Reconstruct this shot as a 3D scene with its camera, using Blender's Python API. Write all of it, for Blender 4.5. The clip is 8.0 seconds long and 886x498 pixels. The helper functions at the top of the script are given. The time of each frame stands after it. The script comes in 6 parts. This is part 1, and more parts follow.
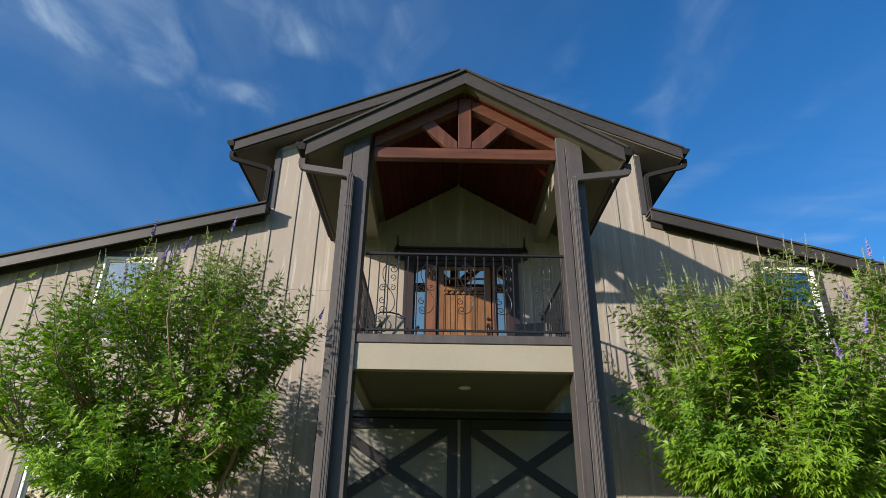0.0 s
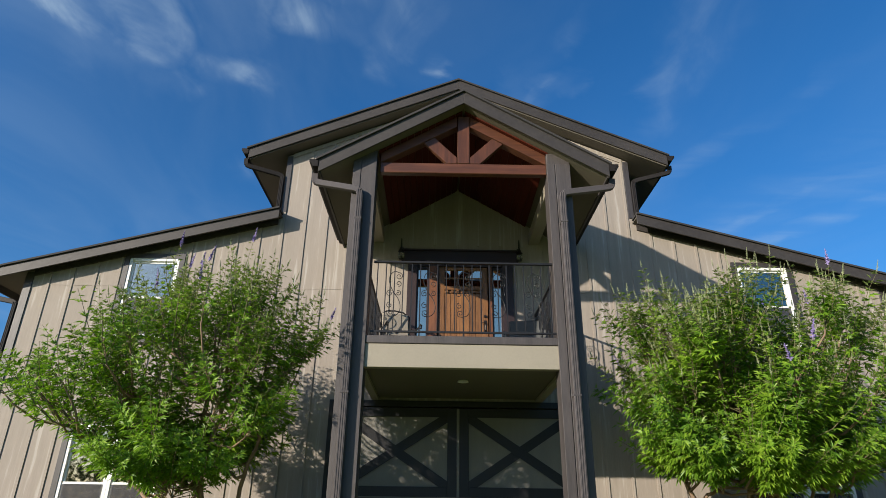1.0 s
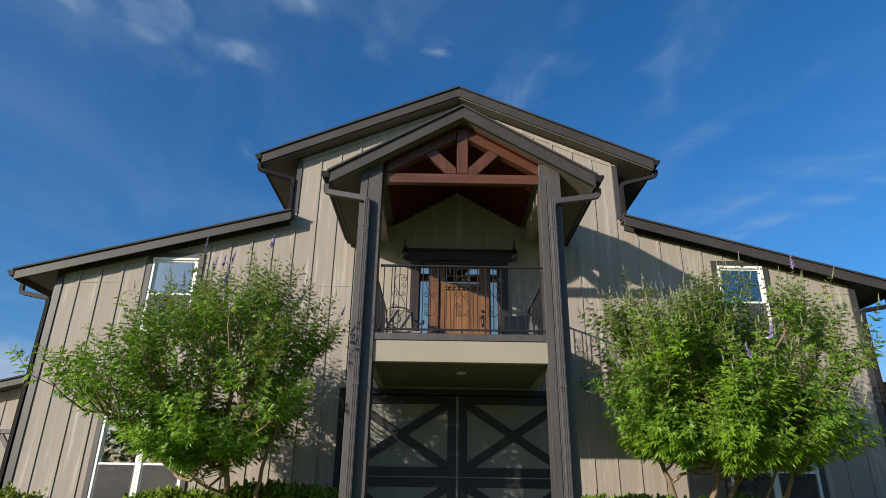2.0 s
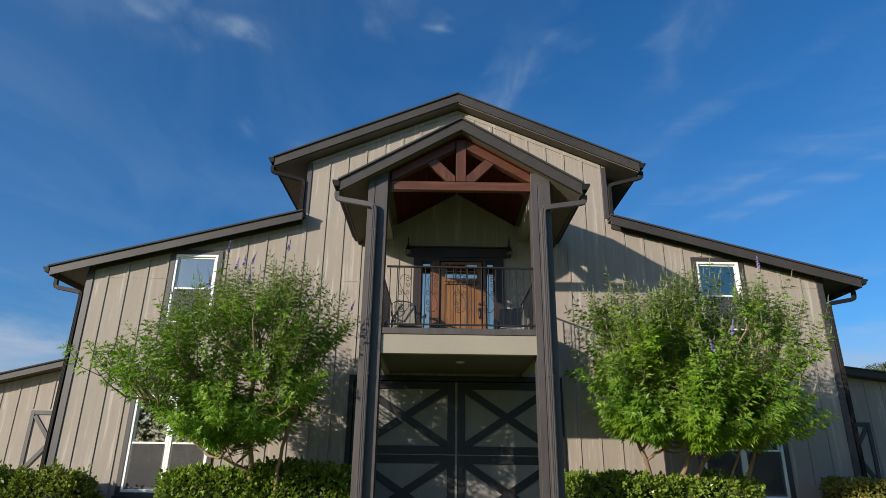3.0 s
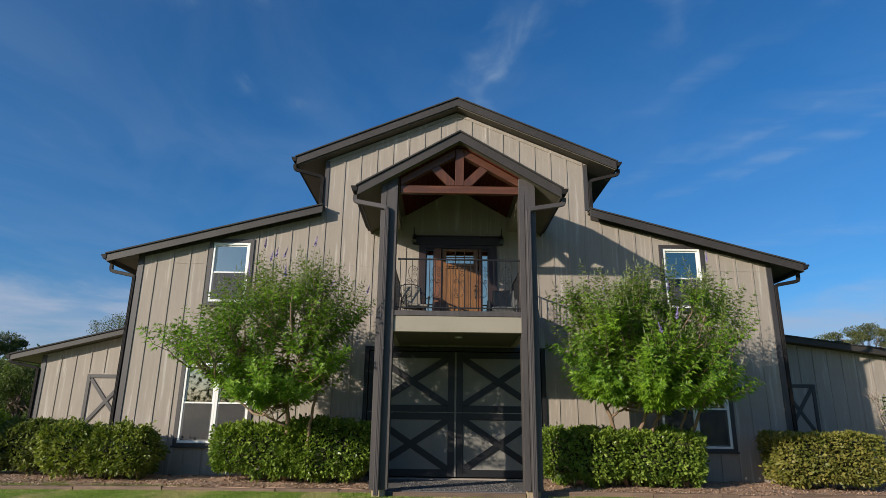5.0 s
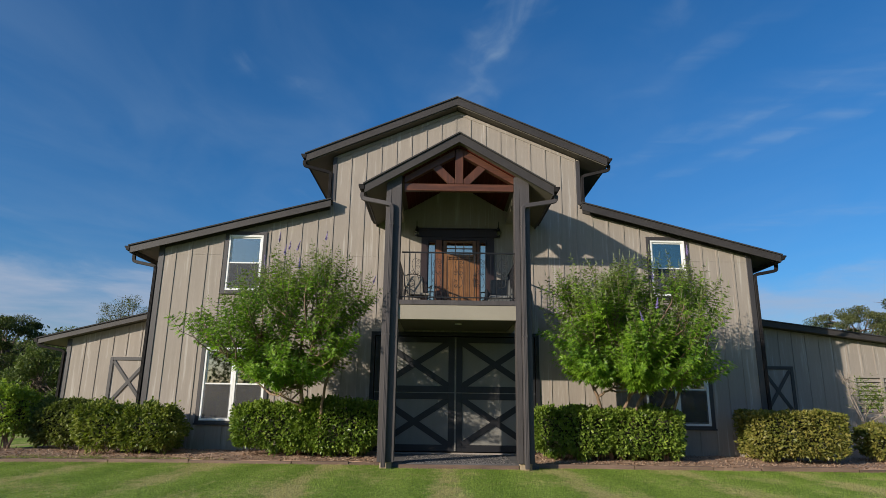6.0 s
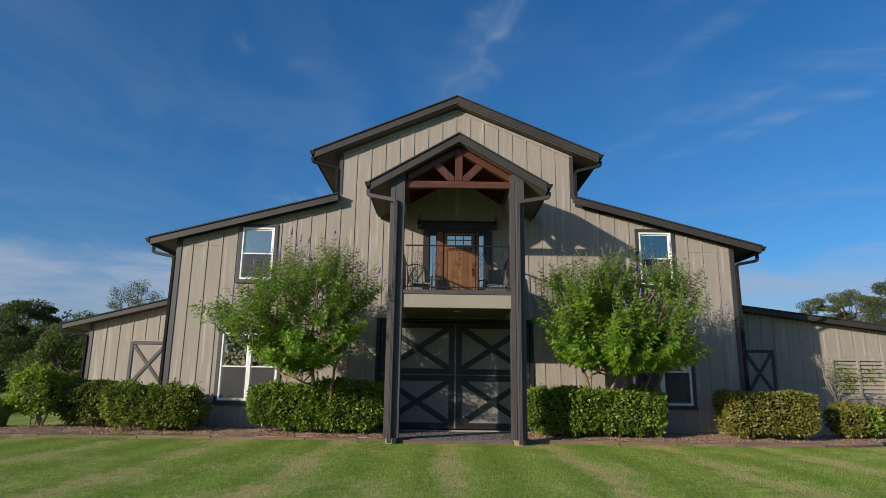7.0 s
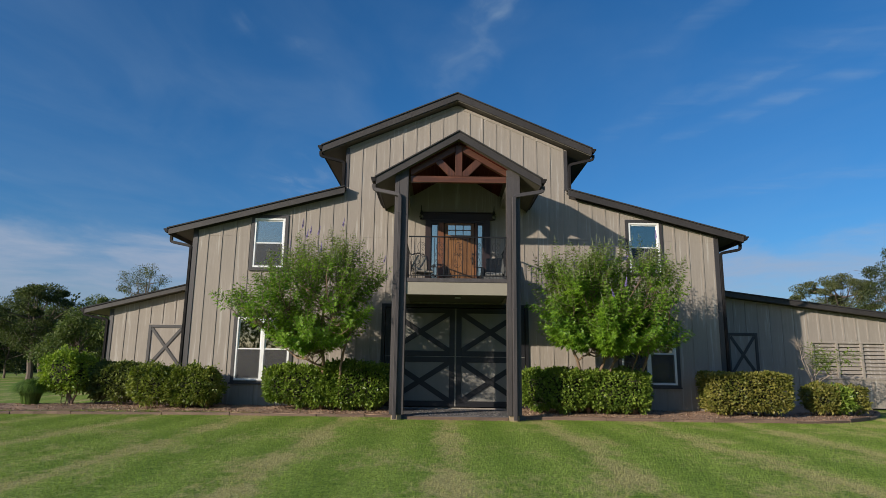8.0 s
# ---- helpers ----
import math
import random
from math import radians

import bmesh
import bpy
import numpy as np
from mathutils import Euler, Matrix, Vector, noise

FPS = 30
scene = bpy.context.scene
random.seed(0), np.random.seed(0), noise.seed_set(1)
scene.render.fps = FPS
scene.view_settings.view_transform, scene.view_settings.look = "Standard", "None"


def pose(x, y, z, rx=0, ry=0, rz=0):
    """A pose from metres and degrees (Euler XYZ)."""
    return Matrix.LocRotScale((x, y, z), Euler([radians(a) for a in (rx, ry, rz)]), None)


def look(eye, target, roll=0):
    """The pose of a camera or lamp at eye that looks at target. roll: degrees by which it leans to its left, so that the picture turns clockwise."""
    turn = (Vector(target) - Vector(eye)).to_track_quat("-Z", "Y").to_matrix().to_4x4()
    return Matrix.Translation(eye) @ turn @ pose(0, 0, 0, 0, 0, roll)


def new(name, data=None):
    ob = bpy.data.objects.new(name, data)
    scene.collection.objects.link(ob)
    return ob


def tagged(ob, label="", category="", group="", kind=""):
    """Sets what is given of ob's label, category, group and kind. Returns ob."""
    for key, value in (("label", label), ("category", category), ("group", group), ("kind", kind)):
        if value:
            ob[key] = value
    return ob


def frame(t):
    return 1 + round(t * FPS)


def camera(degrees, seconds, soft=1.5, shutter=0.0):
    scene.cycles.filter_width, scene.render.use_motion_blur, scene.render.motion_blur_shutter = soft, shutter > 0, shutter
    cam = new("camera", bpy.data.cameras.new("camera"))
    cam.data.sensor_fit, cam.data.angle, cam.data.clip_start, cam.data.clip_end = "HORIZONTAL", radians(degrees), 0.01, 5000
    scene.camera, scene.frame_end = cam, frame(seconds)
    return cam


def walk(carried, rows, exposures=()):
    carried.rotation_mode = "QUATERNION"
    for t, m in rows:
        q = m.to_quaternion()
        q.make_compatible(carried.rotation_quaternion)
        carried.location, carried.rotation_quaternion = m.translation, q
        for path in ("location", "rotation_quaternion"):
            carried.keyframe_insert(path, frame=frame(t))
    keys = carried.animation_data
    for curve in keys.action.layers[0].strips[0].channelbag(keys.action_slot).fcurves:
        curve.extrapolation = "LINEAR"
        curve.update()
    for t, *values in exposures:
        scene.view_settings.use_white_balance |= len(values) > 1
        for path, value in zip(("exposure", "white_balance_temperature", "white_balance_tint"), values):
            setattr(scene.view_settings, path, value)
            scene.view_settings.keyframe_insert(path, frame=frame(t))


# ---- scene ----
cam = camera(72.0, 8.0, soft=0.8)
PATH = [
    (0, (-0.205, 0.155, 1.317), (-0.192, 1.961, 2.176), 0.8),
    (0.5, (-0.202, -0.323, 1.321), (-0.19, 1.497, 2.151), 0.9),
    (1, (-0.216, -0.787, 1.32), (-0.204, 1.046, 2.121), 0.8),
    (1.5, (-0.22, -1.235, 1.311), (-0.209, 0.609, 2.085), 0.8),
    (3, (-0.225, -2.842, 1.329), (-0.216, -0.96, 2.006), 0.8),
    (3.5, (-0.234, -3.389, 1.337), (-0.225, -1.497, 1.982), 0.8),
    (4, (-0.253, -3.959, 1.337), (-0.243, -2.056, 1.951), 0.8),
    (4.5, (-0.254, -4.517, 1.345), (-0.245, -2.603, 1.926), 0.8),
    (6, (-0.263, -6.167, 1.365), (-0.257, -4.226, 1.85), 0.8),
    (6.5, (-0.264, -6.712, 1.364), (-0.26, -4.765, 1.822), 0.8),
    (7, (-0.256, -7.256, 1.377), (-0.253, -5.303, 1.804), 0.8),
    (7.5, (-0.262, -7.809, 1.387), (-0.26, -5.849, 1.784), 0.8),
    (8, (-0.255, -8.362, 1.388), (-0.255, -6.396, 1.756), 0.8),
]
walk(cam, [(t, look(eye, target, roll)) for t, eye, target, roll in PATH], exposures=[(0, 0.85), (0.5, 0.82), (1.5, 0.72), (3, 0.60), (4.5, 0.51), (7, 0.37), (8, 0.33)])

# ---- light ----
SUN_DIR = Vector((1.23, 1.0, -0.46)).normalized()     # the way the light goes
SUN_ELEV = math.asin(-SUN_DIR.z)
SUN_ROT = math.atan2(-SUN_DIR.x, -SUN_DIR.y)
sun = bpy.data.lights.new("sun", "SUN")
sun.energy, sun.angle, sun.color = 3.9, radians(0.6), (1.0, 0.90, 0.76)
sun_ob = new("sun", sun)
sun_ob.matrix_world = look(-SUN_DIR * 60 + Vector((0, 8, 0)), (0, 8, 0))


def make_world():
    world = bpy.data.worlds.new("sky")
    scene.world = world
    world.use_nodes = True
    nt = world.node_tree
    nt.nodes.clear()
    out = nt.nodes.new("ShaderNodeOutputWorld")
    sky = nt.nodes.new("ShaderNodeTexSky")
    sky.sky_type = "NISHITA"
    sky.sun_disc = False
    sky.sun_elevation, sky.sun_rotation = SUN_ELEV, SUN_ROT
    sky.altitude, sky.air_density, sky.dust_density, sky.ozone_density = 50, 1.0, 1.4, 6.0
    bg = nt.nodes.new("ShaderNodeBackground")
    bg.inputs["Strength"].default_value = 0.104
    hue = nt.nodes.new("ShaderNodeHueSaturation")
    hue.inputs["Saturation"].default_value = 1.135
    nt.links.new(sky.outputs[0], hue.inputs["Color"])
    nt.links.new(hue.outputs[0], bg.inputs[0])
    cloud = nt.nodes.new("ShaderNodeBackground")
    tone = nt.nodes.new("ShaderNodeMix")
    tone.data_type = "RGBA"
    tone.inputs[6].default_value, tone.inputs[7].default_value = (0.60, 0.71, 0.93, 1), (0.64, 0.83, 1.0, 1)
    nt.links.new(tone.outputs[2], cloud.inputs[0])
    cloud.inputs[1].default_value = 0.46
    mix = nt.nodes.new("ShaderNodeMixShader")
    nt.links.new(bg.outputs[0], mix.inputs[1])
    nt.links.new(cloud.outputs[0], mix.inputs[2])
    nt.links.new(mix.outputs[0], out.inputs[0])

    def math_node(op, a, b=0.0, c=0.0):
        n = nt.nodes.new("ShaderNodeMath")
        n.operation = op
        for i, v in enumerate((a, b, c)):
            if isinstance(v, (int, float)):
                n.inputs[i].default_value = v
            else:
                nt.links.new(v, n.inputs[i])
        return n.outputs[0]

    coord = nt.nodes.new("ShaderNodeTexCoord")
    sep = nt.nodes.new("ShaderNodeSeparateXYZ")
    nt.links.new(coord.outputs["Generated"], sep.inputs[0])
    x, y, z = sep.outputs
    # low cloud is seen through more air and from its shaded side
    lift = nt.nodes.new("ShaderNodeMapRange")
    lift.inputs[1].default_value, lift.inputs[2].default_value = 0.14, 0.40
    nt.links.new(z, lift.inputs[0])
    nt.links.new(lift.outputs[0], tone.inputs[0])
    # the cirrus lies on a flat layer high above: place on it = direction / height
    zz = math_node("MAXIMUM", z, 0.04)
    u, v = math_node("DIVIDE", x, zz), math_node("DIVIDE", y, zz)
    uv = nt.nodes.new("ShaderNodeCombineXYZ")
    nt.links.new(u, uv.inputs[0])
    nt.links.new(v, uv.inputs[1])

    def layer(rot, sx, sy, detail, lo, hi, dist=0.6, seed=0.0):
        m = nt.nodes.new("ShaderNodeMapping")
        m.inputs["Rotation"].default_value = (0, 0, radians(rot))
        m.inputs["Scale"].default_value = (sx, sy, 1)
        m.inputs["Location"].default_value = (seed, seed * 1.7, seed * 0.3)
        nt.links.new(uv.outputs[0], m.inputs[0])
        n = nt.nodes.new("ShaderNodeTexNoise")
        n.inputs["Scale"].default_value = 1.0
        n.inputs["Detail"].default_value = detail
        n.inputs["Roughness"].default_value = 0.52
        n.inputs["Distortion"].default_value = dist
        nt.links.new(m.outputs[0], n.inputs[0])
        r = nt.nodes.new("ShaderNodeMapRange")
        r.interpolation_type = "SMOOTHSTEP"
        r.inputs[1].default_value, r.inputs[2].default_value = lo, hi
        nt.links.new(n.outputs[0], r.inputs[0])
        return r.outputs[0]

    # bend the layer a little, so that no cloud keeps a round outline
    def bent_by(seed, gain):
        return math_node("MULTIPLY", math_node("SUBTRACT", layer(15, 5.0, 4.0, 5, 0.0, 1.0, 0.8, seed), 0.5), gain)

    wu, wv = math_node("ADD", u, bent_by(11.3, 0.17)), math_node("ADD", v, bent_by(5.9, 0.20))

    def patch(cu, cv, ru, rv, rot=0.0):
        """A soft oval on the layer in which wisps may form."""
        a = radians(rot)
        du, dv = math_node("SUBTRACT", wu, cu), math_node("SUBTRACT", wv, cv)
        p = math_node("ADD", math_node("MULTIPLY", du, math.cos(a) / ru), math_node("MULTIPLY", dv, math.sin(a) / ru))
        q = math_node("ADD", math_node("MULTIPLY", du, -math.sin(a) / rv), math_node("MULTIPLY", dv, math.cos(a) / rv))
        d = math_node("SQRT", math_node("ADD", math_node("MULTIPLY", p, p), math_node("MULTIPLY", q, q)))
        r = nt.nodes.new("ShaderNodeMapRange")
        r.interpolation_type = "SMOOTHSTEP"
        r.inputs[1].default_value, r.inputs[2].default_value = 1.0, 0.0
        nt.links.new(d, r.inputs[0])
        return r.outputs[0]

    wisps = layer(-24, 5.4, 2.7, 6, 0.43, 0.76, 0.7, 5.3)
    veil = layer(-22, 1.6, 0.9, 5, 0.30, 0.95, 0.8, 7.7)
    bands = layer(61, 1.8, 7.5, 7, 0.32, 0.78, 0.5, 12.4)

    def gathered(rows, grain):
        where = None
        for cu, cv, ru, rv, rot, gain in rows:
            term = math_node("MULTIPLY", patch(cu, cv, ru * 1.55, rv * 1.55, rot), gain)
            where = term if where is None else math_node("MAXIMUM", where, term)
        return math_node("MULTIPLY", math_node("MULTIPLY", where, 0.47), math_node("ADD", math_node("MULTIPLY", grain, 0.90), 0.12))

    form = math_node("MAXIMUM", gathered(CLOUDS, wisps), gathered(STREAKS, bands))
    thin = nt.nodes.new("ShaderNodeMapRange")
    thin.interpolation_type = "SMOOTHSTEP"
    thin.inputs[1].default_value, thin.inputs[2].default_value = -0.35, 0.35
    thin.inputs[3].default_value, thin.inputs[4].default_value = 0.16, 0.07
    nt.links.new(x, thin.inputs[0])
    total = math_node("ADD", form, math_node("MULTIPLY", veil, thin.outputs[0]))
    # a low bank of haze and cloud over the horizon
    low = nt.nodes.new("ShaderNodeMapRange")
    low.interpolation_type = "SMOOTHSTEP"
    low.inputs[1].default_value, low.inputs[2].default_value = 0.200, 0.158

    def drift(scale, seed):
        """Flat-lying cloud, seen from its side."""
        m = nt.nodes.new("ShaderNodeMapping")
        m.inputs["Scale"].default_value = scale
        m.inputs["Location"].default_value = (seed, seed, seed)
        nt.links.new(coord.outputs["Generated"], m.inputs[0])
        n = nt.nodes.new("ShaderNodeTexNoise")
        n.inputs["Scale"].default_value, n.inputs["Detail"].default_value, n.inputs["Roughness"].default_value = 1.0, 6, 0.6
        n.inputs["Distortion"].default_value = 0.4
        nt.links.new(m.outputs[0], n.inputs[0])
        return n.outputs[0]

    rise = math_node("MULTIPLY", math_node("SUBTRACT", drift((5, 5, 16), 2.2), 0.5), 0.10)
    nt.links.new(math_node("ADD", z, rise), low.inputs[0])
    west = nt.nodes.new("ShaderNodeMapRange")
    west.interpolation_type = "SMOOTHSTEP"
    west.inputs[1].default_value, west.inputs[2].default_value = 0.15, -0.45
    west.inputs[3].default_value, west.inputs[4].default_value = 0.66, 0.78
    nt.links.new(x, west.inputs[0])
    # the bank stands beyond the house and thins out towards the other side
    ahead = nt.nodes.new("ShaderNodeMapRange")
    ahead.interpolation_type = "SMOOTHSTEP"
    ahead.inputs[1].default_value, ahead.inputs[2].default_value = -0.4, 0.5
    ahead.inputs[3].default_value, ahead.inputs[4].default_value = 0.30, 1.0
    nt.links.new(y, ahead.inputs[0])
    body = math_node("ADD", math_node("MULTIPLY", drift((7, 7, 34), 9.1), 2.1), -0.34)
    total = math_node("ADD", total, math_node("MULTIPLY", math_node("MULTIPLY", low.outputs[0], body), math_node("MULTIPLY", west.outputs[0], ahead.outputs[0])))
    nt.links.new(math_node("MINIMUM", math_node("MULTIPLY", total, math_node("GREATER_THAN", z, 0.0)), 0.8), mix.inputs[0])


# clouds: place on the layer (sideways, ahead; in heights), half sizes, turn, strength
CLOUDS = [
    (-0.89, 1.00, 0.16, 0.14, 30, 1.25),
    (-0.82, 1.11, 0.14, 0.10, 30, 1.25),
    (-0.66, 0.97, 0.10, 0.22, 20, 1.0),
    (-0.51, 1.19, 0.10, 0.06, 30, 1.1),
    (-0.45, 0.93, 0.08, 0.14, 10, 0.9),
    (-0.25, 1.02, 0.12, 0.07, 30, 1.1),
    (-0.20, 0.90, 0.08, 0.08, 0, 0.8),
    (-0.09, 1.03, 0.05, 0.16, 25, 0.85),
    (0.28, 1.23, 0.07, 0.06, 40, 1.0),
    (0.16, 1.44, 0.055, 0.34, 19, 0.95),
    (0.08, 1.85, 0.10, 0.34, 17, 0.45),
    (0.58, 1.12, 0.07, 0.40, -4, 0.34),
    (-0.69, 1.25, 0.08, 0.05, 0, 0.55),
    (-0.62, 1.71, 0.05, 0.07, 0, 0.36),
    (-0.01, 1.17, 0.03, 0.04, 0, 0.65),
    (-0.46, 1.83, 0.05, 0.05, 0, 0.42),
    (-0.78, 3.42, 0.30, 0.50, 20, 0.45),
]
STREAKS = [
    (1.17, 1.85, 0.55, 0.06, -62, 0.42),
    (1.32, 2.08, 0.60, 0.07, -60, 0.42),
    (0.90, 2.20, 0.45, 0.07, -62, 0.28),
    (1.35, 1.55, 0.50, 0.22, -60, 0.32),
    (2.05, 3.10, 0.60, 0.14, -38, 0.45),
    (0.80, 1.50, 0.40, 0.06, -62, 0.26),
]
make_world()

# ---- materials ----
def nodes_of(name):
    m = bpy.data.materials.new(name)
    m.use_nodes = True
    nt = m.node_tree
    return m, nt, nt.nodes["Principled BSDF"]


def noise_of(nt, coord, scale, detail=4, rough=0.6, stretch=(1, 1, 1)):
    mp = nt.nodes.new("ShaderNodeMapping")
    mp.inputs["Scale"].default_value = stretch
    nt.links.new(coord, mp.inputs[0])
    n = nt.nodes.new("ShaderNodeTexNoise")
    n.inputs["Scale"].default_value, n.inputs["Detail"].default_value, n.inputs["Roughness"].default_value = scale, detail, rough
    nt.links.new(mp.outputs[0], n.inputs[0])
    return n.outputs[0]


def ramp_of(nt, fac, stops):
    r = nt.nodes.new("ShaderNodeValToRGB")
    e = r.color_ramp.elements
    while len(e) < len(stops):
        e.new(0.5)
    for el, (p, c) in zip(e, stops):
        el.position, el.color = p, (*c, 1)
    nt.links.new(fac, r.inputs[0])
    return r.outputs[0]


def mixed(nt, fac, a, b, mode="MIX"):
    m = nt.nodes.new("ShaderNodeMix")
    m.data_type, m.blend_type = "RGBA", mode
    for sock, val in ((m.inputs[0], fac), (m.inputs[6], a), (m.inputs[7], b)):
        if isinstance(val, (int, float)):
            sock.default_value = val
        elif isinstance(val, tuple):
            sock.default_value = (*val, 1)
        else:
            nt.links.new(val, sock)
    return m.outputs[2]


def bumped(nt, bsdf, height, strength, distance):
    b = nt.nodes.new("ShaderNodeBump")
    b.inputs["Strength"].default_value, b.inputs["Distance"].default_value = strength, distance
    nt.links.new(height, b.inputs["Height"])
    nt.links.new(b.outputs[0], bsdf.inputs["Normal"])


def scaled(c, k):
    return tuple(min(1.0, v * k) for v in c)


def surface(name, col, rough=0.6, metal=0.0, var=0.18, big=1.2, fine=40, stretch=(1, 1, 1), bump=0.15, vary=0.0, spec=0.5):
    """Paint, metal or wood: large stains, fine grain, bump; vary: difference from piece to piece."""
    m, nt, b = nodes_of(name)
    co = nt.nodes.new("ShaderNodeTexCoord").outputs["Object"]
    n1 = noise_of(nt, co, big, 5, 0.6, stretch)
    n2 = noise_of(nt, co, fine, 3, 0.6, stretch)
    c = ramp_of(nt, n1, [(0.25, scaled(col, 1 - var)), (0.75, scaled(col, 1 + var))])
    c = mixed(nt, var * 0.9, c, ramp_of(nt, n2, [(0.3, scaled(col, 0.55)), (0.7, scaled(col, 1.35))]))
    if vary:
        rnd = nt.nodes.new("ShaderNodeObjectInfo").outputs["Random"]
        c = mixed(nt, 1.0, c, ramp_of(nt, rnd, [(0, (1 - vary,) * 3), (1, (1, 1, 1))]), "MULTIPLY")
    nt.links.new(c, b.inputs["Base Color"])
    rr = nt.nodes.new("ShaderNodeMapRange")
    rr.inputs[3].default_value, rr.inputs[4].default_value = max(0.02, rough - 0.1), min(1, rough + 0.1)
    nt.links.new(n2, rr.inputs[0])
    nt.links.new(rr.outputs[0], b.inputs["Roughness"])
    b.inputs["Metallic"].default_value = metal
    b.inputs["Specular IOR Level"].default_value = spec
    if bump:
        bumped(nt, b, n2, bump, 0.004)
    return m


def siding_material():
    """Weathered taupe paint on boards, with rain streaks that run down."""
    m, nt, b = nodes_of("siding_paint")
    co = nt.nodes.new("ShaderNodeTexCoord").outputs["Object"]
    streak = noise_of(nt, co, 1.0, 6, 0.62, (10.0, 10.0, 0.50))
    blot = noise_of(nt, co, 0.8, 5, 0.6)
    grain = noise_of(nt, co, 1.0, 3, 0.6, (90, 90, 5))
    base = (0.310, 0.270, 0.231)
    c = ramp_of(nt, streak, [(0.28, scaled(base, 0.86)), (0.46, scaled(base, 0.98)), (0.565, scaled(base, 1.05)), (0.64, (0.47, 0.435, 0.39))])
    c = mixed(nt, 0.28, c, ramp_of(nt, blot, [(0.3, scaled(base, 0.82)), (0.7, scaled(base, 1.12))]))
    c = mixed(nt, 0.14, c, ramp_of(nt, grain, [(0.3, scaled(base, 0.6)), (0.7, scaled(base, 1.4))]))
    nt.links.new(c, b.inputs["Base Color"])
    b.inputs["Roughness"].default_value = 0.72
    b.inputs["Specular IOR Level"].default_value = 0.2
    bumped(nt, b, grain, 0.25, 0.003)
    return m


def wood_material(name, col, dark, scale=1.0, axis=2, rough=0.5, vary=0.2, worn=1.35, spec=0.5):
    m, nt, b = nodes_of(name)
    co = nt.nodes.new("ShaderNodeTexCoord").outputs["Object"]
    st = [14 * scale] * 3
    st[axis] = 0.9 * scale
    grain = noise_of(nt, co, 1.0, 6, 0.65, tuple(st))
    fine = noise_of(nt, co, 1.0, 3, 0.6, tuple(v * 6 for v in st))
    blot = noise_of(nt, co, 2.2, 4, 0.6)
    c = ramp_of(nt, grain, [(0.28, dark), (0.5, col), (0.64, scaled(col, 1.0 + (worn - 1.0) * 0.35)), (0.78, scaled(col, worn))])
    c = mixed(nt, 0.3, c, ramp_of(nt, blot, [(0.3, dark), (0.7, scaled(col, 1.2))]))
    c = mixed(nt, 0.2, c, ramp_of(nt, fine, [(0.3, scaled(dark, 0.6)), (0.7, scaled(col, 1.4))]))
    if vary:
        rnd = nt.nodes.new("ShaderNodeObjectInfo").outputs["Random"]
        c = mixed(nt, 1.0, c, ramp_of(nt, rnd, [(0, (1 - vary,) * 3), (1, (1, 1, 1))]), "MULTIPLY")
    nt.links.new(c, b.inputs["Base Color"])
    b.inputs["Roughness"].default_value = rough
    b.inputs["Specular IOR Level"].default_value = spec
    bumped(nt, b, grain, 0.3, 0.004)
    return m


def glass_material(name="window_glass", mirror=0.30, tint=(1.0, 0.88, 0.68)):
    """Coated double glazing: part mirror, part clear."""
    m, nt, b = nodes_of(name)
    b.inputs["Base Color"].default_value = (0.75, 0.82, 0.84, 1)
    b.inputs["Roughness"].default_value = 0.015
    b.inputs["Transmission Weight"].default_value = 1.0
    b.inputs["IOR"].default_value = 1.5
    co = nt.nodes.new("ShaderNodeTexCoord").outputs["Object"]
    bumped(nt, b, noise_of(nt, co, 1.6, 2), 0.02, 0.01)
    g = nt.nodes.new("ShaderNodeBsdfGlossy")
    g.inputs["Roughness"].default_value = 0.02
    g.inputs["Color"].default_value = (*tint, 1)
    nt.links.new(b.inputs["Normal"].links[0].from_socket, g.inputs["Normal"])
    mx = nt.nodes.new("ShaderNodeMixShader")
    mx.inputs[0].default_value = mirror
    nt.links.new(b.outputs[0], mx.inputs[1])
    nt.links.new(g.outputs[0], mx.inputs[2])
    nt.links.new(mx.outputs[0], nt.nodes["Material Output"].inputs[0])
    return m


def leaf_material(name, low, mid, high, rough=0.5, shine=0.35, patch=0.9, spec=0.35):
    """Leaves differ from one to the next and from bough to bough; light comes through them."""
    m, nt, b = nodes_of(name)
    co = nt.nodes.new("ShaderNodeTexCoord").outputs["Object"]
    rnd = nt.nodes.new("ShaderNodeNewGeometry").outputs["Random Per Island"]
    c = ramp_of(nt, rnd, [(0.05, low), (0.5, mid), (0.95, high)])
    c = mixed(nt, 0.45, c, ramp_of(nt, noise_of(nt, co, patch, 3), [(0.32, low), (0.68, high)]))
    nt.links.new(c, b.inputs["Base Color"])
    b.inputs["Roughness"].default_value = rough
    b.inputs["Specular IOR Level"].default_value = spec
    tr = nt.nodes.new("ShaderNodeBsdfTranslucent")
    nt.links.new(mixed(nt, 1.0, c, (1.0, 1.15, 0.45), "MULTIPLY"), tr.inputs[0])
    mx = nt.nodes.new("ShaderNodeMixShader")
    mx.inputs[0].default_value = shine
    nt.links.new(b.outputs[0], mx.inputs[1])
    nt.links.new(tr.outputs[0], mx.inputs[2])
    nt.links.new(mx.outputs[0], nt.nodes["Material Output"].inputs[0])
    return m


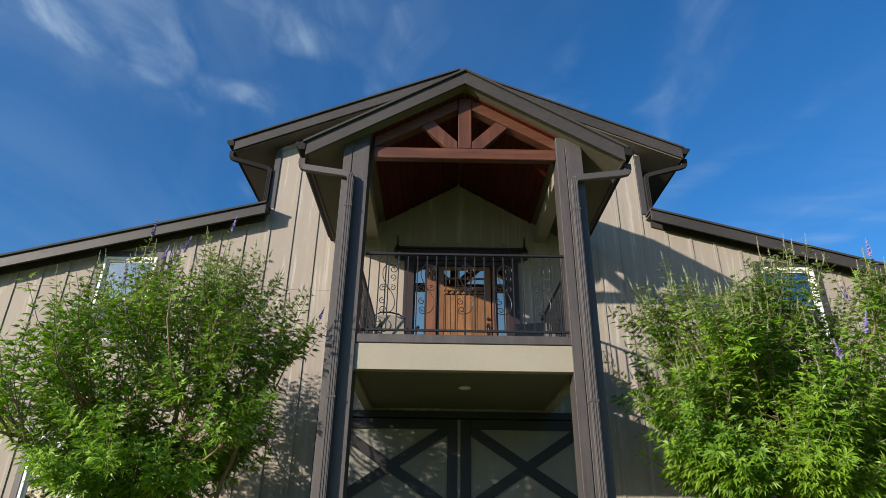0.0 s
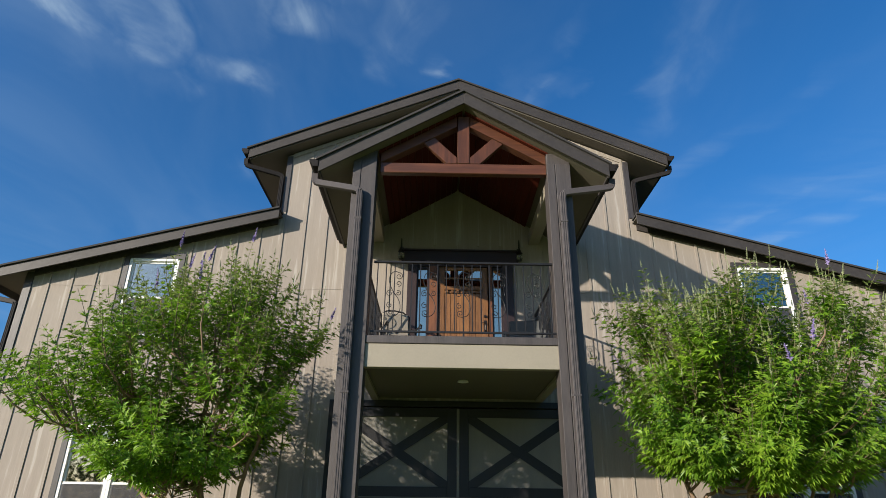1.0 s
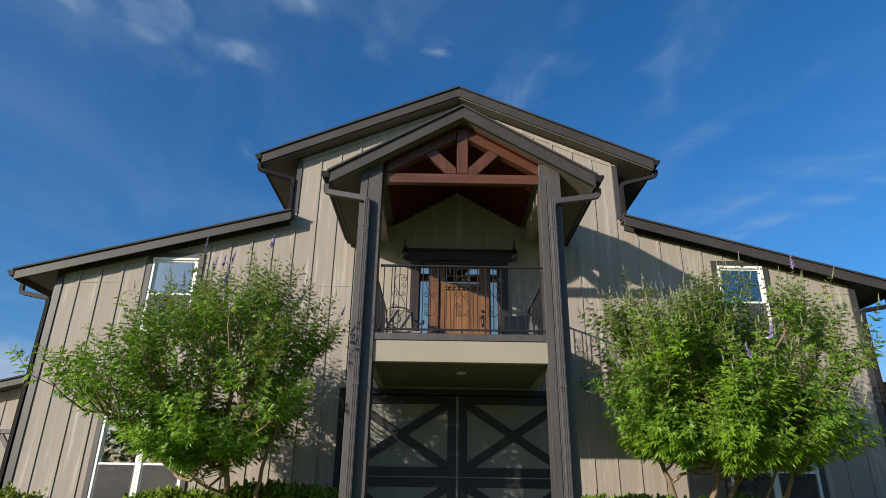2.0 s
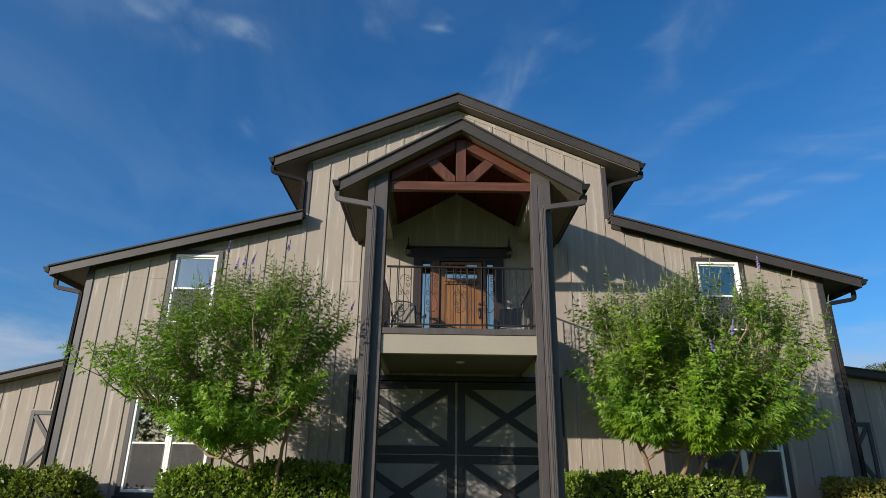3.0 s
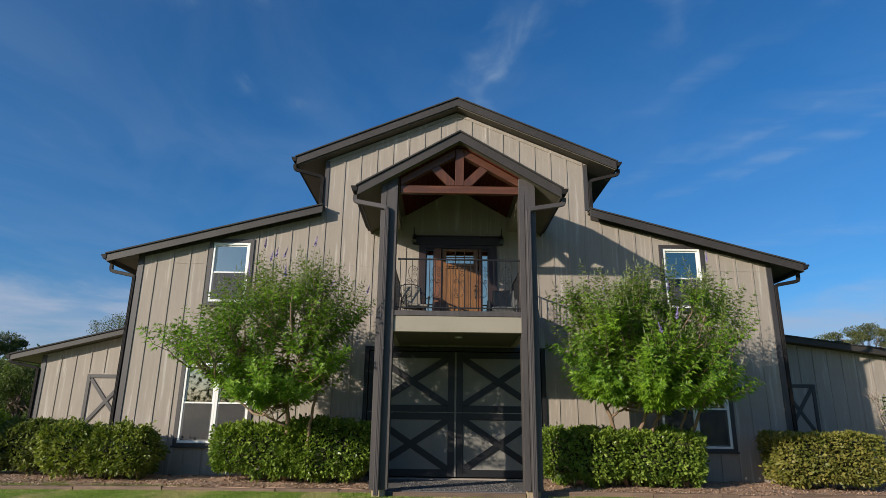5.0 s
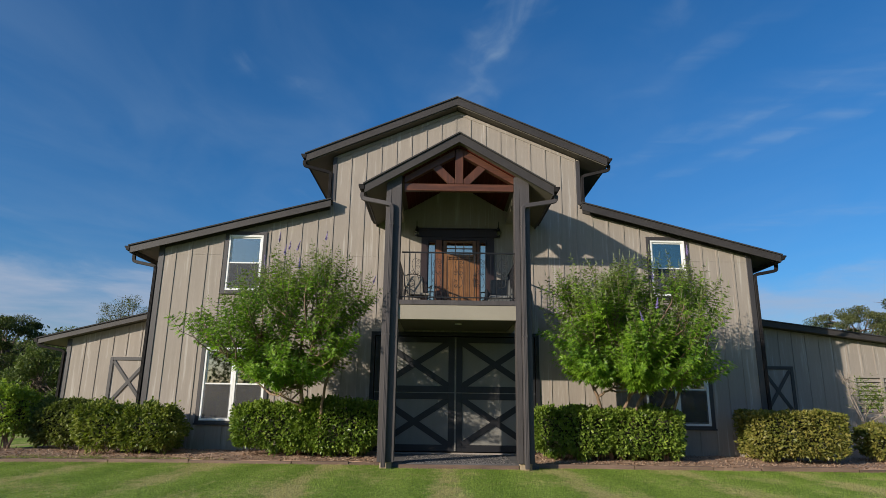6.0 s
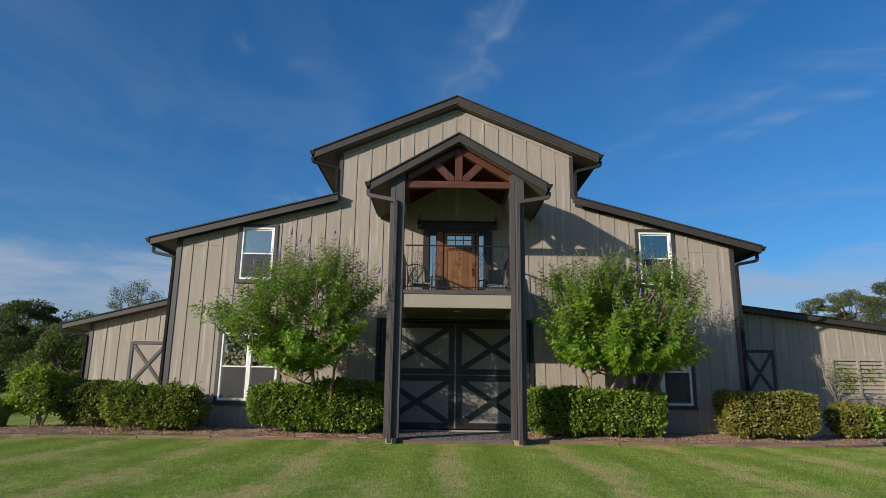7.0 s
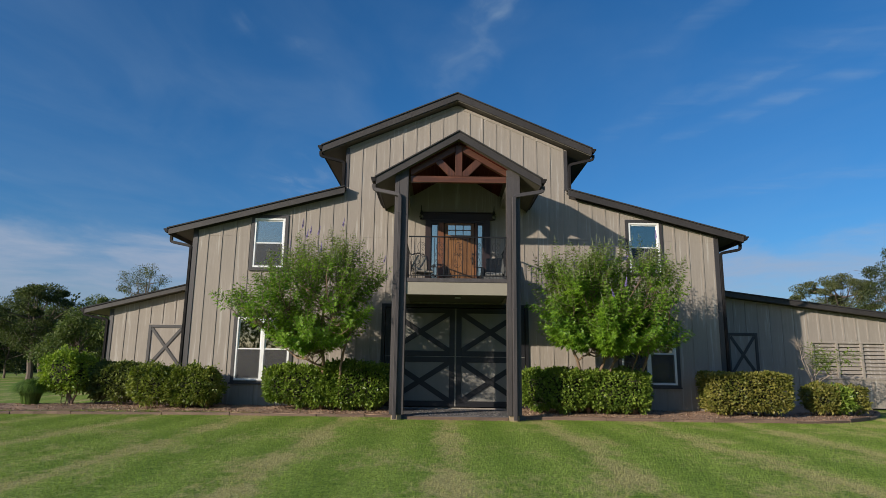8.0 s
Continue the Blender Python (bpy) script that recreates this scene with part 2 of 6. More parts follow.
def screen_material():
    m, nt, b = nodes_of("insect_screen_mesh")
    b.inputs["Base Color"].default_value = (0.06, 0.06, 0.065, 1)
    b.inputs["Roughness"].default_value = 0.7
    t = nt.nodes.new("ShaderNodeBsdfTransparent")
    mx = nt.nodes.new("ShaderNodeMixShader")
    mx.inputs[0].default_value = 0.5
    nt.links.new(t.outputs[0], mx.inputs[1])
    nt.links.new(b.outputs[0], mx.inputs[2])
    nt.links.new(mx.outputs[0], nt.nodes["Material Output"].inputs[0])
    return m


def lawn_material(blade=0.0):
    """Short turf with mowing stripes that run up to the house, and worn straw-coloured lines and patches."""
    m, nt, b = nodes_of("lawn_grass_blade" if blade else "lawn_turf")
    co = nt.nodes.new("ShaderNodeTexCoord").outputs["Object"]
    sep = nt.nodes.new("ShaderNodeSeparateXYZ")
    nt.links.new(co, sep.inputs[0])
    wob = noise_of(nt, co, 0.5, 4, 0.6)

    def calc(op, a, b_=0.0):
        n = nt.nodes.new("ShaderNodeMath")
        n.operation = op
        for i, v in enumerate((a, b_)):
            if isinstance(v, (int, float)):
                n.inputs[i].default_value = v
            else:
                nt.links.new(v, n.inputs[i])
        return n.outputs[0]

    x = calc("ADD", sep.outputs[0], calc("MULTIPLY", calc("SUBTRACT", wob, 0.5), 0.7))
    lane = calc("COSINE", calc("MULTIPLY", calc("SUBTRACT", x, -0.13), 2 * math.pi / 2.43))
    half = calc("SINE", calc("MULTIPLY", calc("SUBTRACT", x, -0.13), 2 * math.pi / 1.215))
    blot = noise_of(nt, co, 0.8, 6, 0.65, (1.0, 0.55, 1))
    mid = noise_of(nt, co, 4.0, 5, 0.7)
    fine = noise_of(nt, co, 30, 4, 0.75)
    green = ramp_of(nt, calc("ADD", calc("MULTIPLY", half, 0.11), calc("ADD", calc("MULTIPLY", mid, 0.65), calc("MULTIPLY", noise_of(nt, co, 1.0, 4, 0.7, (2.5, 13, 1)), 0.45))), [(0.25, (0.205, 0.335, 0.042)), (0.80, (0.440, 0.560, 0.115))])
    line = calc("POWER", calc("ADD", calc("MULTIPLY", lane, 0.5), 0.5), 7.0)
    tear = noise_of(nt, co, 9.0, 4, 0.75, (1.0, 0.35, 1))
    straw = ramp_of(nt, calc("ADD", calc("MULTIPLY", line, 0.145), calc("ADD", calc("MULTIPLY", blot, 0.72), calc("ADD", calc("MULTIPLY", mid, 0.28), calc("MULTIPLY", tear, 0.34)))), [(0.685, (0, 0, 0)), (0.82, (0.88, 0.88, 0.88))])
    tuft = noise_of(nt, co, 13.0, 4, 0.7, (0.8, 1.0, 1))
    green = mixed(nt, 0.8, green, mixed(nt, 1.0, green, ramp_of(nt, tuft, [(0.36, (0.55, 0.60, 0.50)), (0.62, (1.0, 1.0, 1.0))]), "MULTIPLY"))
    c = mixed(nt, straw, green, (0.57, 0.50, 0.21))
    c = mixed(nt, 0.8, c, mixed(nt, 1.0, c, ramp_of(nt, fine, [(0.36, (0.35, 0.35, 0.35)), (0.60, (1.0, 1.0, 1.0))]), "MULTIPLY"))
    nt.links.new(c, b.inputs["Base Color"])
    b.inputs["Roughness"].default_value = 0.85
    b.inputs["Specular IOR Level"].default_value = 0.15
    if blade:
        tr = nt.nodes.new("ShaderNodeBsdfTranslucent")
        nt.links.new(c, tr.inputs[0])
        mx = nt.nodes.new("ShaderNodeMixShader")
        mx.inputs[0].default_value = blade
        nt.links.new(b.outputs[0], mx.inputs[1])
        nt.links.new(tr.outputs[0], mx.inputs[2])
        nt.links.new(mx.outputs[0], nt.nodes["Material Output"].inputs[0])
    else:
        bumped(nt, b, fine, 0.6, 0.03)
    return m


SIDING = siding_material()
TRIM = surface("dark_bronze_trim_paint", (0.048, 0.043, 0.043), 0.5, var=0.2, stretch=(1, 1, 0.2), fine=30, vary=0.12)
POST = surface("charcoal_post_paint", (0.067, 0.058, 0.057), 0.55, var=0.42, stretch=(5, 5, 0.5), fine=16, vary=0.1)
FASCIA = surface("fascia_paint", (0.043, 0.038, 0.036), 0.55, var=0.32, stretch=(1, 1, 1), fine=18, spec=0.35)
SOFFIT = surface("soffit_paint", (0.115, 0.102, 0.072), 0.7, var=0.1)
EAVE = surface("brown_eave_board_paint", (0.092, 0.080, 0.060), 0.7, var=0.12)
CREAM = surface("cream_beam_paint", (0.280, 0.250, 0.196), 0.6, var=0.1)
GUTTER = surface("brown_gutter_metal", (0.018, 0.016, 0.016), 0.62, var=0.15, spec=0.15)
PIPE = surface("brown_downspout_metal", (0.072, 0.064, 0.065), 0.5, var=0.15, spec=0.3)
SHINGLE = surface("asphalt_shingle", (0.035, 0.033, 0.034), 0.9, var=0.3, fine=60, bump=0.5)
TRUSS = wood_material("stained_truss_timber", (0.092, 0.031, 0.013), (0.024, 0.008, 0.0045), 1.0, 0, 0.45, 0.2, 2.6)
TRUSSV = wood_material("stained_truss_timber_upright", (0.092, 0.031, 0.013), (0.024, 0.008, 0.0045), 1.0, 2, 0.45, 0.2, 2.6)
CEILWOOD = wood_material("stained_ceiling_boards", (0.080, 0.014, 0.006), (0.034, 0.007, 0.0035), 0.8, 1, 0.7, spec=0.12)
DOORWOOD = wood_material("honey_door_wood", (0.262, 0.121, 0.042), (0.066, 0.025, 0.010), 2.4, 2, 0.42, 0.35, 1.6)
FRAMEWOOD = surface("dark_door_frame_stain", (0.028, 0.0165, 0.0175), 0.45)
BARNPANEL = surface("grey_door_panel_paint", (0.196, 0.187, 0.168), 0.65, var=0.12, stretch=(3, 3, 0.5))
BARNTRIM = surface("black_door_board_paint", (0.0115, 0.011, 0.0135), 0.5, var=0.2, vary=0.15)
WHITE = surface("white_vinyl", (0.80, 0.80, 0.78), 0.4, var=0.05)
IRON = surface("black_wrought_iron", (0.022, 0.021, 0.022), 0.45, metal=0.4, var=0.2)
GLASS = glass_material()
SCREEN = screen_material()
ROOM = surface("dim_room_plaster", (0.20, 0.19, 0.175), 0.8)
LAWN = lawn_material()
TURF = lawn_material(0.35)
MULCH = surface("red_brown_mulch", (0.37, 0.240, 0.160), 0.95, var=0.5, big=3, fine=35, bump=0.9)
EDGING = wood_material("weathered_edging_timber", (0.23, 0.150, 0.108), (0.10, 0.064, 0.048), 1.0, 0, 0.8, 0.4)
GRAVEL = surface("grey_gravel_concrete", (0.12, 0.113, 0.11), 0.9, var=0.35, big=6, fine=70, bump=0.8)

# ---- mesh helpers ----
def add_box(bm, x0, x1, y0, y1, z0, z1, m=None):
    vs = [bm.verts.new(p) for p in ((x0, y0, z0), (x1, y0, z0), (x1, y1, z0), (x0, y1, z0), (x0, y0, z1), (x1, y0, z1), (x1, y1, z1), (x0, y1, z1))]
    for f in ((3, 2, 1, 0), (4, 5, 6, 7), (0, 1, 5, 4), (1, 2, 6, 5), (2, 3, 7, 6), (3, 0, 4, 7)):
        bm.faces.new([vs[i] for i in f])
    if m is not None:
        bmesh.ops.transform(bm, matrix=m, verts=vs)
    return vs


def add_prism(bm, poly, y0, y1, axis="y"):
    """A flat outline (x, z) pushed along y, or (y, z) pushed along x; counter-clockwise seen from the front."""
    def at(p, d):
        return (p[0], d, p[1]) if axis == "y" else (d, p[0], p[1])
    a, b = [bm.verts.new(at(p, y0)) for p in poly], [bm.verts.new(at(p, y1)) for p in poly]
    bm.faces.new(a)
    bm.faces.new(b[::-1])
    n = len(poly)
    for i in range(n):
        bm.faces.new((a[i], b[i], b[(i + 1) % n], a[(i + 1) % n]))
    return a + b


def add_tube(bm, pts, r, n=6, taper=1.0, cap=True):
    """A round bar along points; r shrinks to r * taper."""
    pts = [Vector(p) for p in pts]
    rings, up = [], None
    for i, p in enumerate(pts):
        d = (pts[min(i + 1, len(pts) - 1)] - pts[max(i - 1, 0)]).normalized()
        ref = up if up is not None else (Vector((0, 0, 1)) if abs(d.z) < 0.9 else Vector((1, 0, 0)))
        s = d.cross(ref)
        s = s.normalized() if s.length > 1e-4 else d.orthogonal().normalized()
        up = s.cross(d).normalized()
        k = r * (1 + (taper - 1) * i / max(1, len(pts) - 1))
        rings.append([bm.verts.new(p + (s * math.cos(2 * math.pi * j / n) + up * math.sin(2 * math.pi * j / n)) * k) for j in range(n)])
    for a, b in zip(rings, rings[1:]):
        for j in range(n):
            bm.faces.new((a[j], a[(j + 1) % n], b[(j + 1) % n], b[j]))
    if cap:
        bm.faces.new(rings[0][::-1])
        bm.faces.new(rings[-1])


def add_bar(bm, p, q, w, h, up=Vector((0, 0, 1))):
    """A squared bar from p to q, w wide across, h high along up."""
    p, q = Vector(p), Vector(q)
    d = (q - p).normalized()
    s = d.cross(up).normalized() * (w / 2)
    t = s.cross(d).normalized() * (h / 2)
    vs = [bm.verts.new(o + a * s + b * t) for o in (p, q) for a, b in ((-1, -1), (1, -1), (1, 1), (-1, 1))]
    for f in ((0, 1, 2, 3), (7, 6, 5, 4), (0, 4, 5, 1), (1, 5, 6, 2), (2, 6, 7, 3), (3, 7, 4, 0)):
        bm.faces.new([vs[i] for i in f])


def finish(bm, bevel=0.0):
    bmesh.ops.recalc_face_normals(bm, faces=bm.faces)
    if bevel:
        bmesh.ops.bevel(bm, geom=list(bm.edges), offset=bevel, segments=1, affect="EDGES", profile=0.5)


def mesh_of(name, bm, material, bevel=0.0, smooth=False):
    finish(bm, bevel)
    me = bpy.data.meshes.new(name)
    bm.to_mesh(me)
    bm.free()
    me.materials.append(material)
    if smooth:
        for p in me.polygons:
            p.use_smooth = True
    return me


def under(ob, parent):
    """Parents ob, whose coordinates stay those of the world."""
    ob.parent = parent
    if parent.type == "EMPTY":
        ob.matrix_parent_inverse = parent.matrix_basis.inverted()
    return ob


def part(name, bm, material, parent, label="", bevel=0.0, smooth=False):
    ob = under(new(name, mesh_of(name, bm, material, bevel, smooth)), parent)
    return tagged(ob, label) if label else ob


def boxed(name, dims, material, parent, label="", bevel=0.004):
    bm = bmesh.new()
    add_box(bm, *dims)
    return part(name, bm, material, parent, label, bevel)


def thing(name, base, label, category, group="", kind=""):
    ob = new(name)
    ob.empty_display_size = 0.2
    ob.matrix_basis = Matrix.Translation(base)
    return tagged(ob, label, category, group, kind)


def solid(name, bm, material, label, category, kind="", group="", bevel=0.0, smooth=False):
    return tagged(new(name, mesh_of(name, bm, material, bevel, smooth)), label, category, group, kind)


# ---- plan ----
C, CP = 0.135, 0.135            # middle lines of the house and of its porch
W = 9.89                      # outer face of the front wall
HALF, MON = 8.0, 3.46         # half widths of the house and of its raised middle
BACK = 25.0
WING_Y, WING_L, WING_R = 13.3, -12.0, 19.5
DECK, RAIL_TOP = 3.50, 4.67
PORCH_Y = 7.26                # front face of porch posts and deck


def shed_top(h):
    return 5.31 + (8.67 - h) * 0.262


def mon_top(h):
    return 9.765 - 0.4250 * h


def porch_top(h):
    return 7.515 - 0.592 * h


def wing_left_top(x):
    return 3.135 + (x + 12.73) * 0.25


def wing_right_top(x):
    return 4.043 - (x - 9.602) * 0.1237


# windows: x0, x1, z0, z1 of the white frame, and whether it is a pair
WINDOWS = [(-6.02, -5.09, 4.16, 5.685, False), (5.41, 6.35, 4.17, 5.70, False), (-6.34, -4.75, 0.815, 2.66, True), (5.05, 6.67, 0.845, 2.66, True)]
DOOR_HOLE = (-0.80, 1.17, 3.50, 5.72)
BARN_HOLE = (-1.95, 2.22, 0.12, 3.02)


def wall_cells(bm, x0, x1, top, z0, holes, y0, y1, breaks=()):
    """A wall with holes, in upright strips, each closed off at the roof line."""
    xs = sorted({x0, x1, *[v for h in holes for v in h[:2]], *breaks})
    xs = [x for x in xs if x0 <= x <= x1]
    zs = sorted({z0, *[v for h in holes for v in h[2:4]]})
    for a, b in zip(xs, xs[1:]):
        mid = (a + b) / 2
        ta, tb = top(a + 1e-5), top(b - 1e-5)
        rows = [z for z in zs if z < min(ta, tb) - 0.05]
        for lo, hi in zip(rows, rows[1:] + [None]):
            if any(h[0] < mid < h[1] and h[2] <= lo < h[3] - 1e-6 for h in holes):
                continue
            add_prism(bm, [(a, lo), (b, lo), (b, tb if hi is None else hi), (a, ta if hi is None else hi)], y0, y1)
    # weld the cells into one skin: drop the faces between neighbours
    bmesh.ops.remove_doubles(bm, verts=list(bm.verts), dist=1e-4)
    bm.verts.index_update()
    seen = {}
    for f in bm.faces:
        seen.setdefault(frozenset(v.index for v in f.verts), []).append(f)
    bmesh.ops.delete(bm, geom=[f for fs in seen.values() if len(fs) > 1 for f in fs], context="FACES")


def front_top(x):
    h = abs(x - C)
    return mon_top(h) - 0.305 if h < MON else shed_top(h) - 0.10


house = thing("house", (C, W, 0), "two-storey taupe board-and-batten house with dark brown roof trim", "house")
bm = bmesh.new()
wall_cells(bm, C - HALF, C + HALF, front_top, 0.05, [w[:4] for w in WINDOWS] + [DOOR_HOLE, BARN_HOLE], W, W + 0.2, (C, C - MON, C + MON))
front_wall = part("wall", bm, SIDING, house)
for s in (-1, 1):
    xo, xi = C + s * HALF, C + s * (HALF - 0.2)
    boxed("wall", (min(xo, xi), max(xo, xi), W + 0.2, BACK, 0.05, shed_top(HALF) - 0.10), SIDING, house, "", 0.0)
    xo, xi = C + s * MON, C + s * (MON - 0.2)
    boxed("wall", (min(xo, xi), max(xo, xi), W + 0.2, BACK, 6.1, mon_top(MON) - 0.305), SIDING, house, "", 0.0)
bm = bmesh.new()
wall_cells(bm, C - HALF, C + HALF, front_top, 0.05, [], BACK, BACK + 0.2, (C, C - MON, C + MON))
part("wall", bm, SIDING, house)
for nm, dims in (
    ("inner_floor", (C - HALF + 0.2, C + HALF - 0.2, W + 0.2, BACK, 0.0, 0.12)),
    ("inner_floor", (C - HALF + 0.2, C + HALF - 0.2, W + 0.2, BACK, 3.2, 3.48)),
    ("inner_wall", (C - HALF + 0.2, C + HALF - 0.2, 14.0, 14.1, 0.12, 3.2)),
    ("inner_wall", (C - HALF + 0.2, C + HALF - 0.2, 14.0, 14.1, 3.48, 6.0)),
    ("inner_wall", (C - 3.0, C - 2.9, W + 0.2, 14.0, 0.12, 3.2)),
    ("inner_wall", (C + 2.9, C + 3.0, W + 0.2, 14.0, 0.12, 3.2)),
    ("inner_wall", (C - 3.0, C - 2.9, W + 0.2, 14.0, 3.48, 5.9)),
    ("inner_wall", (C + 2.9, C + 3.0, W + 0.2, 14.0, 3.48, 5.9)),
):
    boxed(nm, dims, ROOM, house, "plain room surface", 0.0)

# wings, set back on both sides
bm = bmesh.new()
wall_cells(bm, WING_L, C - HALF, lambda x: wing_left_top(x) - 0.2, 0.05, [], WING_Y, WING_Y + 0.2)
wing_wall_l = part("wall", bm, SIDING, house)
boxed("wall", (WING_L, WING_L + 0.2, WING_Y + 0.2, BACK, 0.05, wing_left_top(WING_L) - 0.2), SIDING, house, "", 0.0)
boxed("wall", (WING_L, C - HALF, BACK, BACK + 0.2, 0.05, 3.1), SIDING, house, "", 0.0)
LOUVRE = (12.75, 15.35, 1.07, 2.25)
bm = bmesh.new()
wall_cells(bm, C + HALF, WING_R, lambda x: wing_right_top(x) - 0.2, 0.05, [LOUVRE], WING_Y, WING_Y + 0.2)
wing_wall_r = part("wall", bm, SIDING, house)
boxed("wall", (WING_R - 0.2, WING_R, WING_Y + 0.2, BACK, 0.05, wing_right_top(WING_R) - 0.2), SIDING, house, "", 0.0)
boxed("wall", (C + HALF, WING_R, BACK, BACK + 0.2, 0.05, 2.5), SIDING, house, "", 0.0)


# ---- roofs ----
def roof_slope(parent, xa, xb, top, y0, y1, depth, eave, soffit=EAVE, name="roof", tuck=0.0):
    """One pitch between xa (high side) and xb (eave): shingles, boards below, rake board in front, eave board and gutter."""
    s = 1 if xb > xa else -1
    za, zb = top(xa), top(xb)
    k = (zb - za) / (xb - xa)

    def sheet(u0, u1, d0, d1, ya, yb):
        return [(u0, za + (u0 - xa) * k + d0), (u1, za + (u1 - xa) * k + d0), (u1, za + (u1 - xa) * k + d1), (u0, za + (u0 - xa) * k + d1)][::s], ya, yb
    bm = bmesh.new()
    add_prism(bm, *sheet(xa, xb + s * 0.04, -0.035, 0.0, y0 - 0.035, y1))
    shingles = part(name, bm, SHINGLE, parent, "dark asphalt shingle roof pitch", 0.0)
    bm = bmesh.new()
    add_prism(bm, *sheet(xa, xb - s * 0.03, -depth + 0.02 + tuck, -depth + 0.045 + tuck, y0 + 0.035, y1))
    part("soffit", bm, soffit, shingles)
    bm = bmesh.new()
    add_prism(bm, *sheet(xa, xb, -depth, -0.037, y0, y0 + 0.032))
    part("fascia", bm, FASCIA, shingles, "", 0.004)
    bm = bmesh.new()
    x2 = xb - s * 0.03
    add_box(bm, min(xb, x2), max(xb, x2), y0 + 0.034, y1, zb - depth + 0.0, zb - 0.037)
    part("fascia", bm, FASCIA, shingles)
    if eave:
        # an open gutter with a stepped front
        g = [(0.004, -0.015), (0.012, -0.015), (0.012, -0.118), (0.075, -0.118), (0.10, -0.06), (0.125, -0.045), (0.125, -0.012), (0.140, -0.012), (0.140, -0.055), (0.112, -0.072), (0.088, -0.130), (0.004, -0.130)]
        bm = bmesh.new()
        add_prism(bm, [(xb + s * p, zb + q - 0.03) for p, q in g], y0 - 0.01, y1)
        add_prism(bm, [(xb + s * p, zb + q - 0.03) for p, q in ((0.012, -0.118), (0.075, -0.118), (0.10, -0.06), (0.125, -0.045), (0.125, -0.014), (0.012, -0.016))], y0 - 0.014, y0 - 0.008)
        part("gutter", bm, GUTTER, shingles)
    return shingles


def top_of(fn, c):
    return lambda x: fn(abs(x - c))


for s in (-1, 1):
    roof_slope(house, C, C + s * 4.16, top_of(mon_top, C), 9.57, BACK + 0.4, 0.255, True, tuck=-0.045)
    roof_slope(house, C + s * 3.41, C + s * 8.67, top_of(shed_top, C), 9.60, BACK + 0.4, 0.23, True, tuck=0.105)
roof_slope(house, C - HALF, -12.73, wing_left_top, 12.95, BACK + 0.4, 0.2, True)
roof_slope(house, C + HALF, WING_R + 0.6, wing_right_top, 12.95, BACK + 0.4, 0.2, True)


def downspout(pts, parent, w=0.085, d=0.065, material=PIPE):
    bm = bmesh.new()
    # elbows bend in three short pieces
    run = [Vector(pts[0])]
    for p, q, r in zip(pts, pts[1:], pts[2:]):
        p, q, r = Vector(p), Vector(q), Vector(r)
        a, b = q + (p - q).normalized() * min(0.09, (p - q).length * 0.45), q + (r - q).normalized() * min(0.09, (r - q).length * 0.45)
        run += [a, a.lerp(q, 0.55).lerp(q.lerp(b, 0.45), 0.3), a.lerp(q, 0.55).lerp(q.lerp(b, 0.45), 0.7), b]
    run.append(Vector(pts[-1]))
    for a, b in zip(run, run[1:]):
        dirn = (b - a).normalized()
        up = Vector((0, -1, 0)) if abs(dirn.y) < 0.8 else Vector((0, 0, 1))
        add_bar(bm, a - dirn * 0.008, b + dirn * 0.008, w, d, up)
    # raised seams on the long run
    a, b = Vector(pts[-2]), Vector(pts[-1])
    for o in (-0.028, 0.0, 0.028):
        add_bar(bm, a + Vector((o, -d / 2, 0)), b + Vector((o, -d / 2, 0)), 0.008, 0.012, Vector((0, -1, 0)))
    return part("downspout", bm, material, parent, "brown metal downspout with elbows", 0.006)


for s in (-1, 1):
    x0, xw = C + s * 4.23, C + s * (MON + 0.05)
    downspout([(x0, 9.72, 7.80), (x0, 9.72, 7.66), (xw, 9.86, 7.52), (xw, 9.85, shed_top(MON) + 0.02)], house, material=GUTTER)
    x0, xw = C + s * 8.74, C + s * (HALF + 0.06)
    downspout([(x0, 10.02, 5.15), (x0, 10.02, 4.94), (xw, 9.90, 4.79), (xw, 9.87, 0.2)], house, material=GUTTER)
downspout([(-12.80, 13.1, 3.0), (-12.80, 13.1, 2.9), (-12.05, 13.27, 2.74), (-12.05, 13.27, 0.15)], house, material=GUTTER)


# ---- corner boards, skirt, battens ----
def corner_board(x0, x1, y, z0, z1, parent):
    return boxed("corner_board", (x0, x1, y - 0.022, y, z0, z1), TRIM, parent)


for s in (-1, 1):
    xo = C + s * HALF
    corner_board(min(xo, xo - s * 0.14), max(xo, xo - s * 0.14), W, 0.05, shed_top(HALF) - 0.115, house)
    xs = xo + s * 0.011
    boxed("corner_board", (xs - 0.011, xs + 0.011, W, W + 0.14, 0.05, shed_top(HALF) - 0.135), TRIM, house)
    xo = C + s * MON
    corner_board(min(xo, xo - s * 0.11), max(xo, xo - s * 0.11), W, shed_top(MON) + 0.03, mon_top(MON) - 0.31, house)
corner_board(WING_L, WING_L + 0.14, WING_Y, 0.05, wing_left_top(WING_L) - 0.2, house)

batten_mesh = None


def batten(x, y, z0, z1, parent):
    """One upright strip over a joint; all share one mesh of unit height."""
    global batten_mesh
    if batten_mesh is None:
        bm = bmesh.new()
        add_prism(bm, [(-0.022, 0), (0.022, 0), (0.022, 1), (-0.022, 1)], -0.017, 0.004)
        batten_mesh = mesh_of("batten", bm, SIDING)
    ob = under(new("batten", batten_mesh), parent)
    ob.matrix_basis = Matrix.Translation((x, y, z0)) @ Matrix.Diagonal((1, 1, z1 - z0, 1))
    return ob


